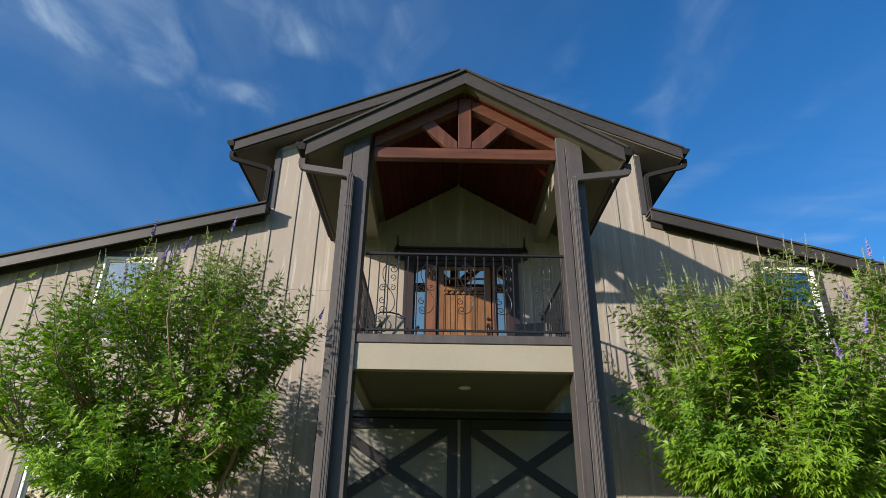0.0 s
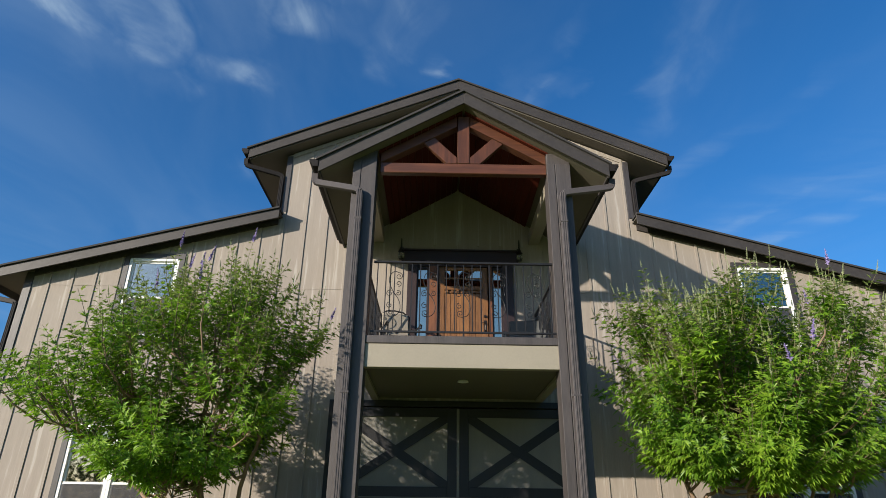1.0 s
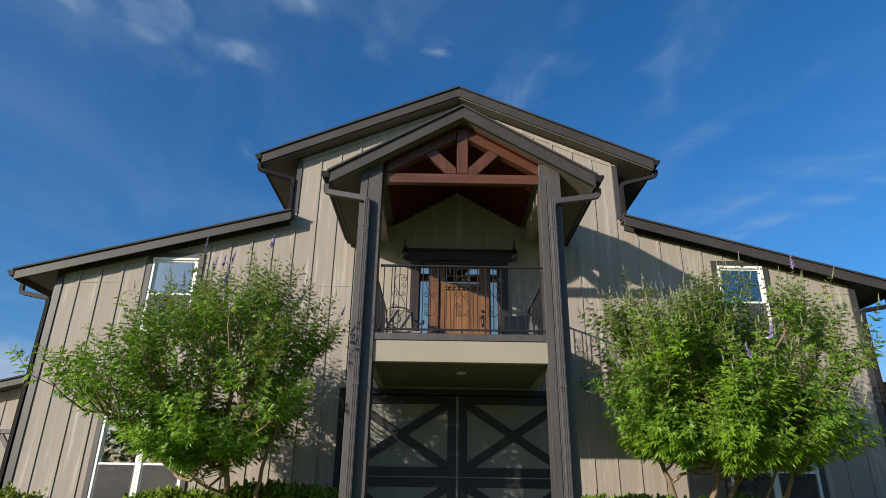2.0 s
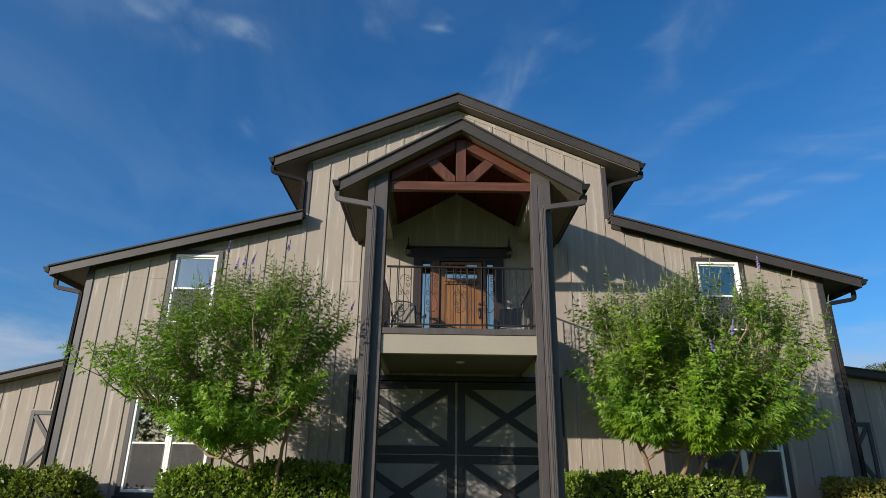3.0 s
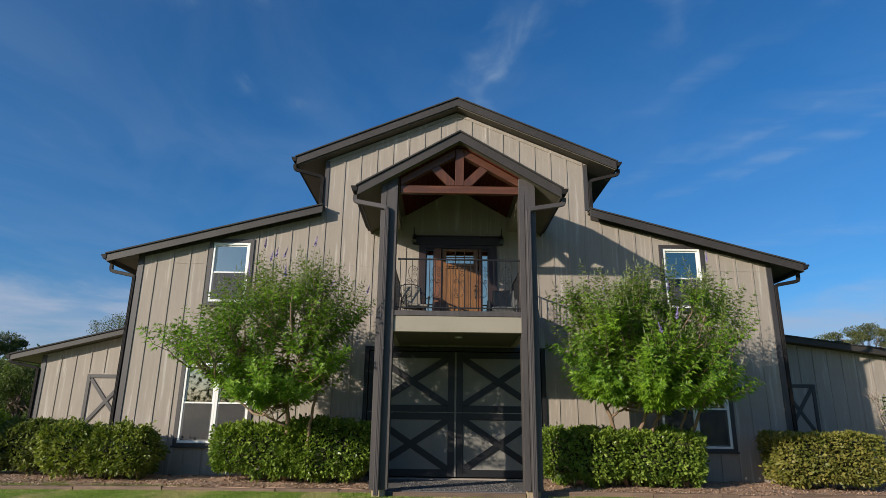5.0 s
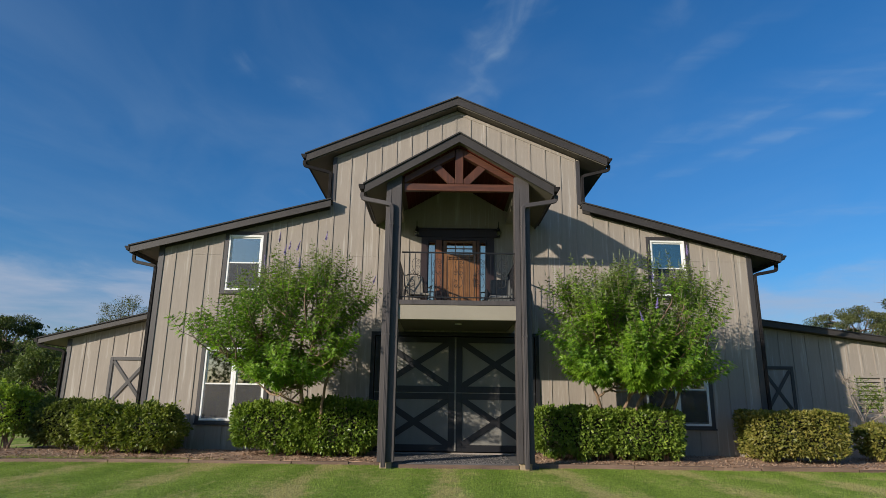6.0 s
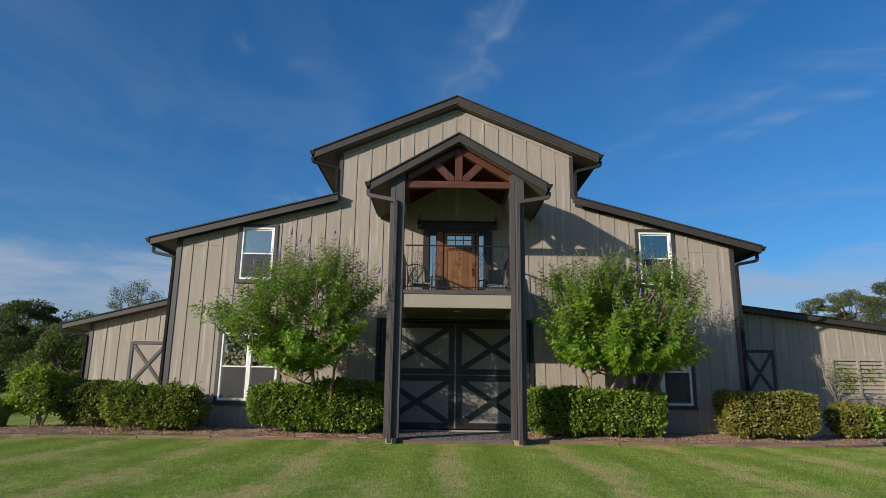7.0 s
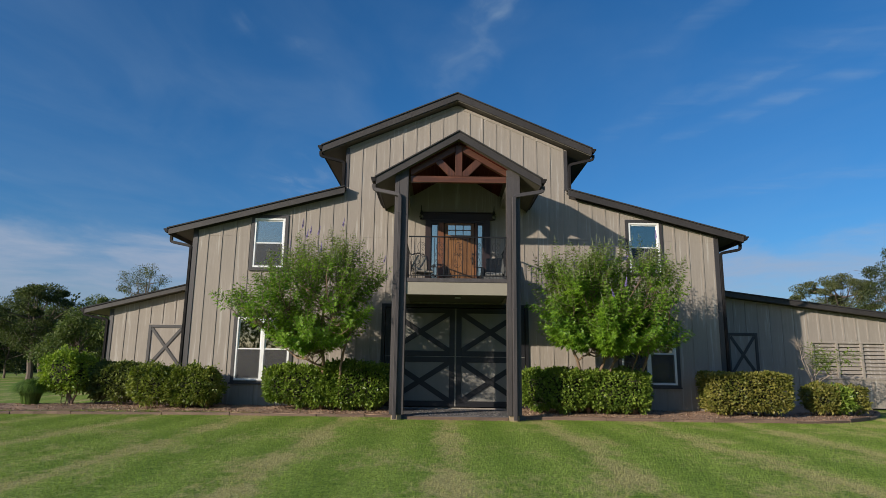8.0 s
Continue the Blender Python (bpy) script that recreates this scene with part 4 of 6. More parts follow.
# ---- chairs on the balcony ----
SLING = surface("taupe_sling_fabric", (0.33, 0.29, 0.235), 0.85, var=0.1, fine=120)
WICKER = surface("charcoal_wicker", (0.075, 0.078, 0.076), 0.75, var=0.3, fine=90, bump=0.8)
CUSHION = surface("light_grey_cushion", (0.20, 0.20, 0.19), 0.9, var=0.1, fine=100)


def iron_chair(m):
    ch = thing("patio_chair", (0, 0, 0), "black iron patio chair with scrolled arms and taupe back", "chair")
    ch.matrix_basis = Matrix.Identity(4)
    bm = bmesh.new()
    add_box(bm, -0.25, 0.25, -0.26, 0.22, 0.40, 0.46)
    part("seat", bm, SLING, ch, "taupe seat cushion", 0.02)
    bm = bmesh.new()
    add_box(bm, -0.23, 0.23, -0.02, 0.02, 0.0, 0.54, pose(0, 0.25, 0.47, -14))
    part("backrest", bm, SLING, ch, "taupe padded back", 0.018)
    for s in (-1, 1):
        for p, q in (((0.26, -0.24, 0.0), (0.26, -0.22, 0.62)), ((0.26, 0.24, 0.0), (0.26, 0.30, 0.62))):
            bm = bmesh.new()
            add_tube(bm, [(s * p[0], p[1], p[2]), (s * q[0], q[1], q[2])], 0.012, 8)
            part("leg", bm, IRON, ch)
        bm = bmesh.new()
        pts = [(s * 0.26, 0.34, 0.80), (s * 0.27, 0.28, 0.70), (s * 0.28, 0.10, 0.645), (s * 0.28, -0.12, 0.64), (s * 0.28, -0.24, 0.66), (s * 0.28, -0.29, 0.63), (s * 0.28, -0.27, 0.585), (s * 0.28, -0.23, 0.60)]
        add_tube(bm, pts, 0.014, 8)
        part("armrest", bm, IRON, ch)
        bm = bmesh.new()
        for cz, r, st in ((0.53, 0.07, 90), (0.50, 0.05, -90)):
            add_tube(bm, [(s * 0.265, -0.02 + (cz - 0.5) * 3 + p, q) for p, q in scroll_points(0, cz, r, 1.3, radians(st), s)], 0.007, 5)
        part("scroll", bm, IRON, ch)
    bm = bmesh.new()
    add_tube(bm, [(-0.24, 0.25, 0.47), (-0.25, 0.38, 0.96), (-0.15, 0.41, 1.04), (0.0, 0.415, 1.06), (0.15, 0.41, 1.04), (0.25, 0.38, 0.96), (0.24, 0.25, 0.47)], 0.013, 8)
    part("back_frame", bm, IRON, ch)
    ch.matrix_basis = m


def wicker_chair(m):
    ch = thing("wicker_armchair", (0, 0, 0), "charcoal wicker armchair with light grey seat cushion", "chair")
    ch.matrix_basis = Matrix.Identity(4)
    bm = bmesh.new()
    add_box(bm, -0.30, 0.30, -0.30, 0.26, 0.10, 0.36)
    part("seat", bm, WICKER, ch, "", 0.02)
    bm = bmesh.new()
    add_box(bm, -0.32, 0.32, -0.04, 0.04, 0.0, 0.62, pose(0, 0.27, 0.36, -8))
    part("backrest", bm, WICKER, ch, "", 0.03)
    bm = bmesh.new()
    add_box(bm, -0.26, 0.26, -0.31, 0.22, 0.365, 0.46)
    part("cushion", bm, CUSHION, ch, "light grey seat cushion", 0.03)
    for s in (-1, 1):
        bm = bmesh.new()
        add_box(bm, s * 0.33 - 0.04, s * 0.33 + 0.04, -0.30, 0.28, 0.10, 0.62)
        part("armrest", bm, WICKER, ch, "", 0.02)
        for y in (-0.26, 0.24):
            bm = bmesh.new()
            add_box(bm, s * 0.30 - 0.025, s * 0.30 + 0.025, y - 0.025, y + 0.025, 0.0, 0.10)
            part("leg", bm, IRON, ch)
    ch.matrix_basis = m


iron_chair(pose(-0.84, 8.95, DECK, 0, 0, 18))
wicker_chair(pose(1.27, 9.18, DECK, 0, 0, -12))


# ---- crossed half doors and louvres on the wings ----
def stable_door(x0, x1):
    d = thing("stable_door", ((x0 + x1) / 2, WING_Y, 0.15), "closed taupe stable door with dark crossed frame", "door", "stable doors on the wings")
    y = WING_Y
    boxed("panel", (x0, x1, y - 0.012, y - 0.001, 0.15, 2.58), SIDING, d, "", 0.0)
    t = 0.10
    for a, b in ((x0, x0 + t), (x1 - t, x1)):
        boxed("stile", (a, b, y - 0.045, y - 0.013, 0.15, 2.58), TRIM, d)
    for a, b in ((2.58 - t, 2.58), (1.06, 1.16), (0.15, 0.25)):
        boxed("rail", (x0 + t, x1 - t, y - 0.045, y - 0.013, a, b), TRIM, d)
    for a, b in ((1.16, 2.48), (0.25, 1.06)):
        for up in (0, 1):
            bm = bmesh.new()
            add_bar(bm, (x0 + t + 0.02, y - 0.028 - up * 0.003, a + 0.03 if up else b - 0.03), (x1 - t - 0.02, y - 0.028 - up * 0.003, b - 0.03 if up else a + 0.03), 0.028, 0.095, Vector((0, 0, 1)))
            part("brace", bm, TRIM, d)


stable_door(-10.57, -9.30)
stable_door(9.78, 10.85)

louvre = thing("louvred_vent", ((LOUVRE[0] + LOUVRE[1]) / 2, WING_Y, LOUVRE[2]), "taupe wooden louvred opening in three bays", "louvre")
lx0, lx1, lz0, lz1 = LOUVRE
bays = [lx0 + (lx1 - lx0) * i / 3 for i in range(4)]
for x in bays:
    boxed("stile", (x - 0.045, x + 0.045, WING_Y - 0.035, WING_Y + 0.10, lz0 - 0.05, lz1 + 0.05), SIDING, louvre)
for z in (lz0 - 0.05, lz1 + 0.005):
    boxed("rail", (lx0 + 0.046, lx1 - 0.046, WING_Y - 0.03, WING_Y + 0.10, z, z + 0.055), SIDING, louvre)
for a, b in zip(bays, bays[1:]):
    for i in range(9):
        z = lz0 + 0.060 + i * (lz1 - lz0 - 0.12) / 8.0
        bm = bmesh.new()
        add_bar(bm, (a + 0.046, WING_Y + 0.03, z), (b - 0.046, WING_Y + 0.03, z), 0.128, 0.016, Vector((0, -0.86, 0.51)))
        part("slat", bm, SIDING, louvre)

# joints between the siding sheets, each with a thin flashing
for x0, x1 in ((C - HALF + 0.15, -6.13), (-4.94, -1.40), (1.75, 5.29), (6.45, C + HALF - 0.15)):
    boxed("sheet_joint", (x0, x1, W - 0.007, W - 0.0005, 5.13, 5.145), SIDING, house, "", 0.0)

# ---- ground ----
bm = bmesh.new()
bmesh.ops.create_grid(bm, x_segments=60, y_segments=60, size=1500)
for v in bm.verts:
    # far land rises a little
    r = math.hypot(v.co.x, v.co.y)
    v.co.z = -0.012 if r < 120 else min(2.5, (r - 120) * 0.004)
solid("ground", bm, LAWN, "mown green lawn with straw-coloured patches", "lawn", "structure")


def edge_y(x):
    """Front line of the planting beds."""
    if x < -1.4:
        return 7.95 - 0.0105 * max(0.0, -x - 4.0) ** 2 - 0.0
    return 7.78 + 0.165 * max(0.0, x - 8.8) ** 2


def bed(x0, x1, name, back):
    """Mulch that rises from the edging to the wall, with an uneven top."""
    bm = bmesh.new()
    nx, ny = int((x1 - x0) / 0.12), 22
    grid = []
    for i in range(nx + 1):
        x = x0 + (x1 - x0) * i / nx
        y0, y1 = edge_y(x) + 0.08, back(x)
        row = []
        for j in range(ny + 1):
            f = j / ny
            y = y0 + (y1 - y0) * f
            z = 0.045 + 0.075 * min(1.0, f * 1.6) + 0.025 * noise.noise(Vector((x * 2.2, y * 2.2, 0))) + 0.02 * noise.noise(Vector((x * 9, y * 9, 3)))
            row.append(bm.verts.new((x, y, z)))
        grid.append(row)
    for i in range(nx):
        for j in range(ny):
            bm.faces.new((grid[i][j], grid[i + 1][j], grid[i + 1][j + 1], grid[i][j + 1]))
    # skirt down to the soil
    for row in (grid[0], grid[-1], [r[0] for r in grid]):
        low = [bm.verts.new((v.co.x, v.co.y, -0.05)) for v in row]
        for k in range(len(row) - 1):
            bm.faces.new((row[k], row[k + 1], low[k + 1], low[k]))
    ob = solid(name, bm, MULCH, "red-brown mulch planting bed along the house", "planting bed", "structure", smooth=True)
    # chips of bark on top
    rng = random.Random(int(x0 * 10) + 77)
    bm = bmesh.new()
    for _ in range(int((x1 - x0) * 420)):
        x = rng.uniform(x0, x1)
        f = rng.random() ** 1.5
        y = edge_y(x) + 0.1 + f * min(1.9, back(x) - edge_y(x) - 0.15)
        fz = (y - edge_y(x) - 0.08) / (back(x) - edge_y(x) - 0.08)
        z = 0.055 + 0.075 * min(1.0, fz * 1.6) + 0.025 * noise.noise(Vector((x * 2.2, y * 2.2, 0)))
        a, l, w = rng.uniform(0, 6.28), rng.uniform(0.012, 0.034), rng.uniform(0.006, 0.014)
        c, s = math.cos(a), math.sin(a)
        t = rng.uniform(-0.015, 0.02)
        bm.faces.new([bm.verts.new((x + u * c - q * s, y + u * s + q * c, z + t * (u / l) + (0.006 if q > 0 else 0))) for u, q in ((-l, -w), (l, -w), (l * 0.8, w), (-l, w))])
    tagged(under(new("bark_chips", mesh_of("bark_chips", bm, CHIPS)), ob), kind="stuff")
    return ob


m, nt, b = nodes_of("bark_chip")
rnd = nt.nodes.new("ShaderNodeNewGeometry").outputs["Random Per Island"]
nt.links.new(ramp_of(nt, rnd, [(0.0, (0.14, 0.08, 0.052)), (0.5, (0.34, 0.215, 0.14)), (1.0, (0.50, 0.36, 0.25))]), b.inputs["Base Color"])
b.inputs["Roughness"].default_value = 0.9
CHIPS = m


def back_left(x):
    return W - 0.005 if x > C - HALF else max(edge_y(x) + 0.6, min(WING_Y - 0.005, edge_y(x) + 2.0 + max(0.0, x + 10.6) * 4.0))


def back_right(x):
    return W - 0.005 if x < C + HALF else WING_Y - 0.005


bed(-13.4, -1.42, "planting_bed", back_left)
bed(1.85, 14.2, "planting_bed", back_right)


def edging(x0, x1):
    """Timbers laid end to end along the bed, a little out of line."""
    rng = random.Random(5 + int(x0))
    ob = thing("garden_edging", ((x0 + x1) / 2, edge_y((x0 + x1) / 2), 0), "weathered brown garden edging timbers beside the lawn", "edging")
    x = x0
    while x < x1 - 0.2:
        l = min(rng.uniform(0.9, 2.4), x1 - x)
        bm = bmesh.new()
        n = 5
        up = rng.uniform(-0.035, 0.010)
        pts = []
        for i in range(n + 1):
            xx = x + 0.01 + (l - 0.02) * i / n
            pts.append((xx, edge_y(xx) + rng.uniform(-0.018, 0.018), 0.030 + up + rng.uniform(-0.006, 0.006)))
        for a, c in zip(pts, pts[1:]):
            add_bar(bm, a, c, 0.11, 0.085)
        part("timber", bm, EDGING, ob, "", 0.0)
        x += l
    return ob


edging(-13.3, -1.5)
edging(1.9, 14.1)
bm = bmesh.new()
add_box(bm, -1.50, 1.88, 7.45, W - 0.02, -0.05, 0.085)
solid("porch_floor", bm, GRAVEL, "grey gravel-faced concrete porch floor", "floor", "structure", bevel=0.01)
boxed("timber", (-1.10, 1.44, 7.36, 7.448, -0.03, 0.07), EDGING, thing("porch_threshold", (CP, 7.4, 0), "brown timber edge in front of the porch floor", "edging"))


def porch_gravel():
    """Loose pebbles over the porch floor."""
    rng = random.Random(17)
    vs, fs = [], []
    for _ in range(5200):
        x, y = rng.uniform(-1.02, 1.38), 7.50 + 2.25 * rng.random() ** 1.3
        r = rng.uniform(0.008, 0.021)
        a = rng.uniform(0, 6.28)
        k = len(vs)
        for i in range(4):
            q = a + i * math.pi / 2 + rng.uniform(-0.3, 0.3)
            vs.append((x + r * math.cos(q) * rng.uniform(0.8, 1.3), y + r * math.sin(q), 0.085 + r * 0.25))
        vs.append((x, y, 0.085 + r * rng.uniform(0.6, 0.95)))
        vs.append((x, y, 0.08))
        fs += [(k + i, k + (i + 1) % 4, k + 4) for i in range(4)] + [(k + (i + 1) % 4, k + i, k + 5) for i in range(4)]
    me = bpy.data.meshes.new("gravel")
    me.from_pydata(vs, [], fs)
    me.materials.append(PEBBLE)
    tagged(new("gravel", me), "loose grey and tan gravel on the porch floor", "gravel", "", "stuff")


m, nt, b = nodes_of("pebble_stone")
rnd = nt.nodes.new("ShaderNodeNewGeometry").outputs["Random Per Island"]
nt.links.new(ramp_of(nt, rnd, [(0.0, (0.035, 0.034, 0.036)), (0.6, (0.095, 0.09, 0.09)), (1.0, (0.28, 0.25, 0.22))]), b.inputs["Base Color"])
b.inputs["Roughness"].default_value = 0.85
PEBBLE = m
porch_gravel()

# ---- plants ----
def raw_mesh(name, verts, quads, material):
    me = bpy.data.meshes.new(name)
    me.from_pydata([tuple(v) for v in verts], [], [tuple(q) for q in quads])
    me.materials.append(material)
    return me


def unit(v):
    return v / np.maximum(1e-9, np.linalg.norm(v, axis=-1, keepdims=True))


def blades(pos, dirs, norm, length, width, droop=0.0, belly=0.45):
    """Leaf blades, all at once: pointed quads from pos along dirs, width across."""
    side = unit(np.cross(dirs, norm))
    L, Wd = length[:, None], width[:, None]
    down = np.array([0, 0, -1.0]) * (droop * L)
    fold = norm * (0.12 * L)
    a, b = pos, pos + dirs * L * belly + side * Wd + fold * 0.5
    c, d = pos + dirs * L + down, pos + dirs * L * belly - side * Wd + fold * 0.5
    v = np.stack([a, b, c, d], 1).reshape(-1, 3)
    q = np.arange(len(v)).reshape(-1, 4)
    return v, q


VITEX = leaf_material("chaste_tree_leaf", (0.050, 0.130, 0.012), (0.145, 0.315, 0.022), (0.340, 0.500, 0.050), 0.42, 0.42, 1.1, 0.35)
GREYLEAF = leaf_material("grey_green_leaf", (0.100, 0.145, 0.040), (0.195, 0.255, 0.070), (0.330, 0.390, 0.130), 0.55, 0.42, 1.1, 0.25)
FLOWER = surface("lavender_flower", (0.29, 0.23, 0.44), 0.7, var=0.3, fine=60)
SEED = surface("green_seed_spike", (0.26, 0.29, 0.15), 0.8, var=0.3)
BARK = surface("flaky_tan_bark", (0.23, 0.155, 0.105), 0.9, var=0.35, big=6, fine=50, stretch=(1, 1, 0.3), bump=0.8)
TWIG = surface("grey_green_twig", (0.15, 0.135, 0.065), 0.8, var=0.3)
PALEBARK = surface("pale_grey_bark", (0.33, 0.27, 0.22), 0.85, var=0.25, fine=40)
DARKBARK = surface("dark_tree_bark", (0.13, 0.10, 0.08), 0.9, var=0.35, big=3, fine=30, bump=0.8)


def bent(p, q, rng, wob, n=5):
    p, q = Vector(p), Vector(q)
    out = []
    for i in range(n + 1):
        f = i / n
        k = math.sin(math.pi * f) * wob
        out.append(p.lerp(q, f) + Vector((rng.uniform(-k, k), rng.uniform(-k, k), rng.uniform(-k, k) * 0.5)))
    return out


def chaste_tree(centre, rx, ry, z_low, z_top, stems, seed, clusters, per, spikes, flowers, lean, shape, thin, leaf, lift, rough, label):
    """Crooked stems that fork into boughs; each bough ends in a fan of straight leafy shoots; spikes at their tips."""
    rng = random.Random(seed)
    cx, cy = centre
    tree = thing("chaste_tree", (cx, cy, 0.1), label, "tree", "chaste trees beside the porch")
    bm = bmesh.new()        # the boughs

    def jitter(k):
        return Vector((rng.uniform(-1, 1), rng.uniform(-1, 1), rng.uniform(-1, 1))) * k

    def reach(f):
        """Half width of the crown at a share f of its height."""
        for (a, wa), (b, wb) in zip(shape, shape[1:]):
            if f <= b:
                return wa + (wb - wa) * (f - a) / (b - a)
        return 0.25

    def in_crown(f, a, k):
        return Vector((cx + lean * max(0.0, f - 0.35) + rx * k * math.cos(a), cy + ry * k * math.sin(a), z_low + (z_top - z_low) * f))

    # each stem is a run of points and a base thickness
    forks = []
    for pts, r in stems:
        run = [Vector(p) for p in pts]
        fine = []
        for p, q in zip(run, run[1:]):
            for i in range(3):
                fine.append(p.lerp(q, i / 3) + jitter(0.018))
        fine.append(run[-1])
        stem = bmesh.new()
        add_tube(stem, fine, r, 8, 0.5)
        part("stem", stem, BARK, tree, "", smooth=True)
        forks += fine[len(fine) // 2:]
    heart = sum(forks, Vector((0, 0, 0))) / len(forks)
    heart.z = z_low - 0.15

    twig_bm = bmesh.new()
    green_leaves, grey_leaves = [], []
    tips = []
    levels = [0.05 + 0.86 * ((i + rng.random()) / clusters) ** 1.08 for i in range(clusters)]
    rng.shuffle(levels)
    for c in range(clusters):
        # where the fan ends: spread evenly over the crown's height and round it
        f = levels[c]
        a = c * 2.399 + rng.uniform(-0.35, 0.35)
        k = reach(f) * (rng.uniform(0.55, 0.98) if c % 3 else rng.uniform(0.05, 0.55)) * (1.0 + rough * noise.noise(Vector((math.cos(a) * 1.7 + seed, math.sin(a) * 1.7, f * 4.0))))
        mid = in_crown(f, a, k)
        side = max(0.0, (mid.x - cx) / rx * (1 if thin > 0 else -1)) * abs(thin)
        mid.z += lift * side * max(0.0, 0.5 - f) * 2
        way = (mid - heart).normalized()
        grow = (way * 0.8 + Vector((0, 0, 0.05 + 0.75 * f))).normalized()
        root = mid - grow * rng.uniform(0.55, 0.8)
        low = [p for p in forks if p.z < root.z + 0.1] or forks
        s = min(low, key=lambda p: (p - root).length * rng.uniform(0.85, 1.25))
        sag = Vector((0, 0, -0.10 * (root - s).length))
        limb = [s, s.lerp(root, 0.3) + sag * 0.8 + jitter(0.05), s.lerp(root, 0.65) + sag + jitter(0.05), root, root.lerp(mid, 0.45)]
        add_tube(bm, limb, rng.uniform(0.018, 0.030), 6, 0.3)
        count = int(per * rng.uniform(0.7, 1.3) * (1.0 - 0.40 * side))
        wide = rng.uniform(0.20, 0.33)
        for i in range(count):
            plume = f > 0.45 and i % 5 == 0
            o = Vector((rng.gauss(0, wide), rng.gauss(0, wide), rng.gauss(0, wide * 0.55)))
            tip = mid + o + grow * rng.uniform(-0.10, 0.16)
            if plume:
                tip += Vector((0.35 * way.x, 0.35 * way.y, 1.0)) * rng.uniform(0.14, 0.46)
            g = (tip.z - z_low) / (z_top - z_low)
            off = max(0.0, (tip.x - cx) / rx * (1 if thin > 0 else -1))
            if rng.random() < 0.45 * lift * off or g < 0.02 + 0.40 * lift * off or math.hypot((tip.x - cx - lean * max(0.0, g - 0.35)) / rx, (tip.y - cy) / ry) > reach(min(1.0, g)) * rng.choice((1.0, 1.0, 1.08, 1.32)) + 0.05:
                continue
            b = limb[3].lerp(limb[4], rng.random()) if rng.random() < 0.7 else limb[2].lerp(limb[3], rng.random())
            way2 = tip - b
            if way2.length < 0.2:
                continue
            # the shoot leaves the bough sideways and turns up towards the light
            m1 = b.lerp(tip, 0.35) + Vector((way2.x, way2.y, 0)) * 0.16 + Vector((0, 0, -0.035))
            m2 = b.lerp(tip, 0.70) + Vector((way2.x, way2.y, 0)) * 0.10 + jitter(0.02)
            pts = [b, m1, m2, tip]
            add_tube(twig_bm, pts, 0.0065, 4, 0.35, False)
            tips.append((tip, (tip - m2).normalized()))
            length = sum((q - p).length for p, q in zip(pts, pts[1:]))
            n = max(4, int(length / 0.082))
            big = rng.uniform(0.82, 1.2) * (1.15 - 0.35 * g)
            for j in range(n):
                u = 0.22 + 0.78 * (j + rng.uniform(-0.2, 0.2)) / n
                w = min(2.999, max(0.0, u * 3))
                i0 = int(w)
                p = pts[i0].lerp(pts[i0 + 1], w - i0)
                ax = (pts[i0 + 1] - pts[i0]).normalized()
                q0 = ax.orthogonal().normalized()
                q0.rotate(Matrix.Rotation(j * 1.57 + rng.uniform(-0.5, 0.5), 3, ax))
                for sgn in (-1, 1):
                    if rng.random() < 0.12:
                        continue
                    lf = (q0 * sgn + ax * 0.55 + Vector((0, 0, rng.uniform(-0.25, 0.1)))).normalized()
                    size = leaf * big * rng.uniform(0.080, 0.120) * (1.0 - 0.60 * max(0, u - 0.45))
                    nn = (ax * 0.8 + Vector((0, 0, 0.5)) + jitter(0.5)).normalized()
                    nn = (nn - lf * nn.dot(lf)).normalized()
                    q = p + lf * 0.035
                    # the greyer leaves gather at shoot tips, higher up and on one side
                    group = grey_leaves if u > 0.55 and rng.random() < 1.5 * (g - 0.30) + 0.5 * max(0.0, thin) * (tip.x - cx) / rx else green_leaves
                    for ang, sc in ((-68, 0.48), (-34, 0.82), (0, 1.0), (34, 0.82), (68, 0.48)):
                        dd = Matrix.Rotation(radians(ang + rng.uniform(-9, 9)), 3, nn) @ lf
                        group.append((*q, *dd, *nn, size * sc, size * 0.115 * (0.6 + 0.4 * sc)))
    tagged(part("limbwork", bm, BARK, tree, "", smooth=True), kind="stuff")
    tagged(part("branchwork", twig_bm, TWIG, tree), kind="stuff")
    for rows, name, material in ((green_leaves, "crown", VITEX), (grey_leaves, "grey_growth", GREYLEAF)):
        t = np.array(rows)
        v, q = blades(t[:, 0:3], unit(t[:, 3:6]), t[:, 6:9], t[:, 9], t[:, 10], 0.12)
        tagged(under(new(name, raw_mesh(name, v, q, material)), tree), kind="stuff" if material is GREYLEAF else "")
    # spikes stand on the highest and outermost tips
    tips.sort(key=lambda tp: -tp[0].z - 0.30 * abs(tp[0].x - cx) + 0.3 * tp[0].y - 0.35 * max(0.0, thin) * (tp[0].x - cx))
    sd = bmesh.new()
    every = max(1, spikes // flowers)
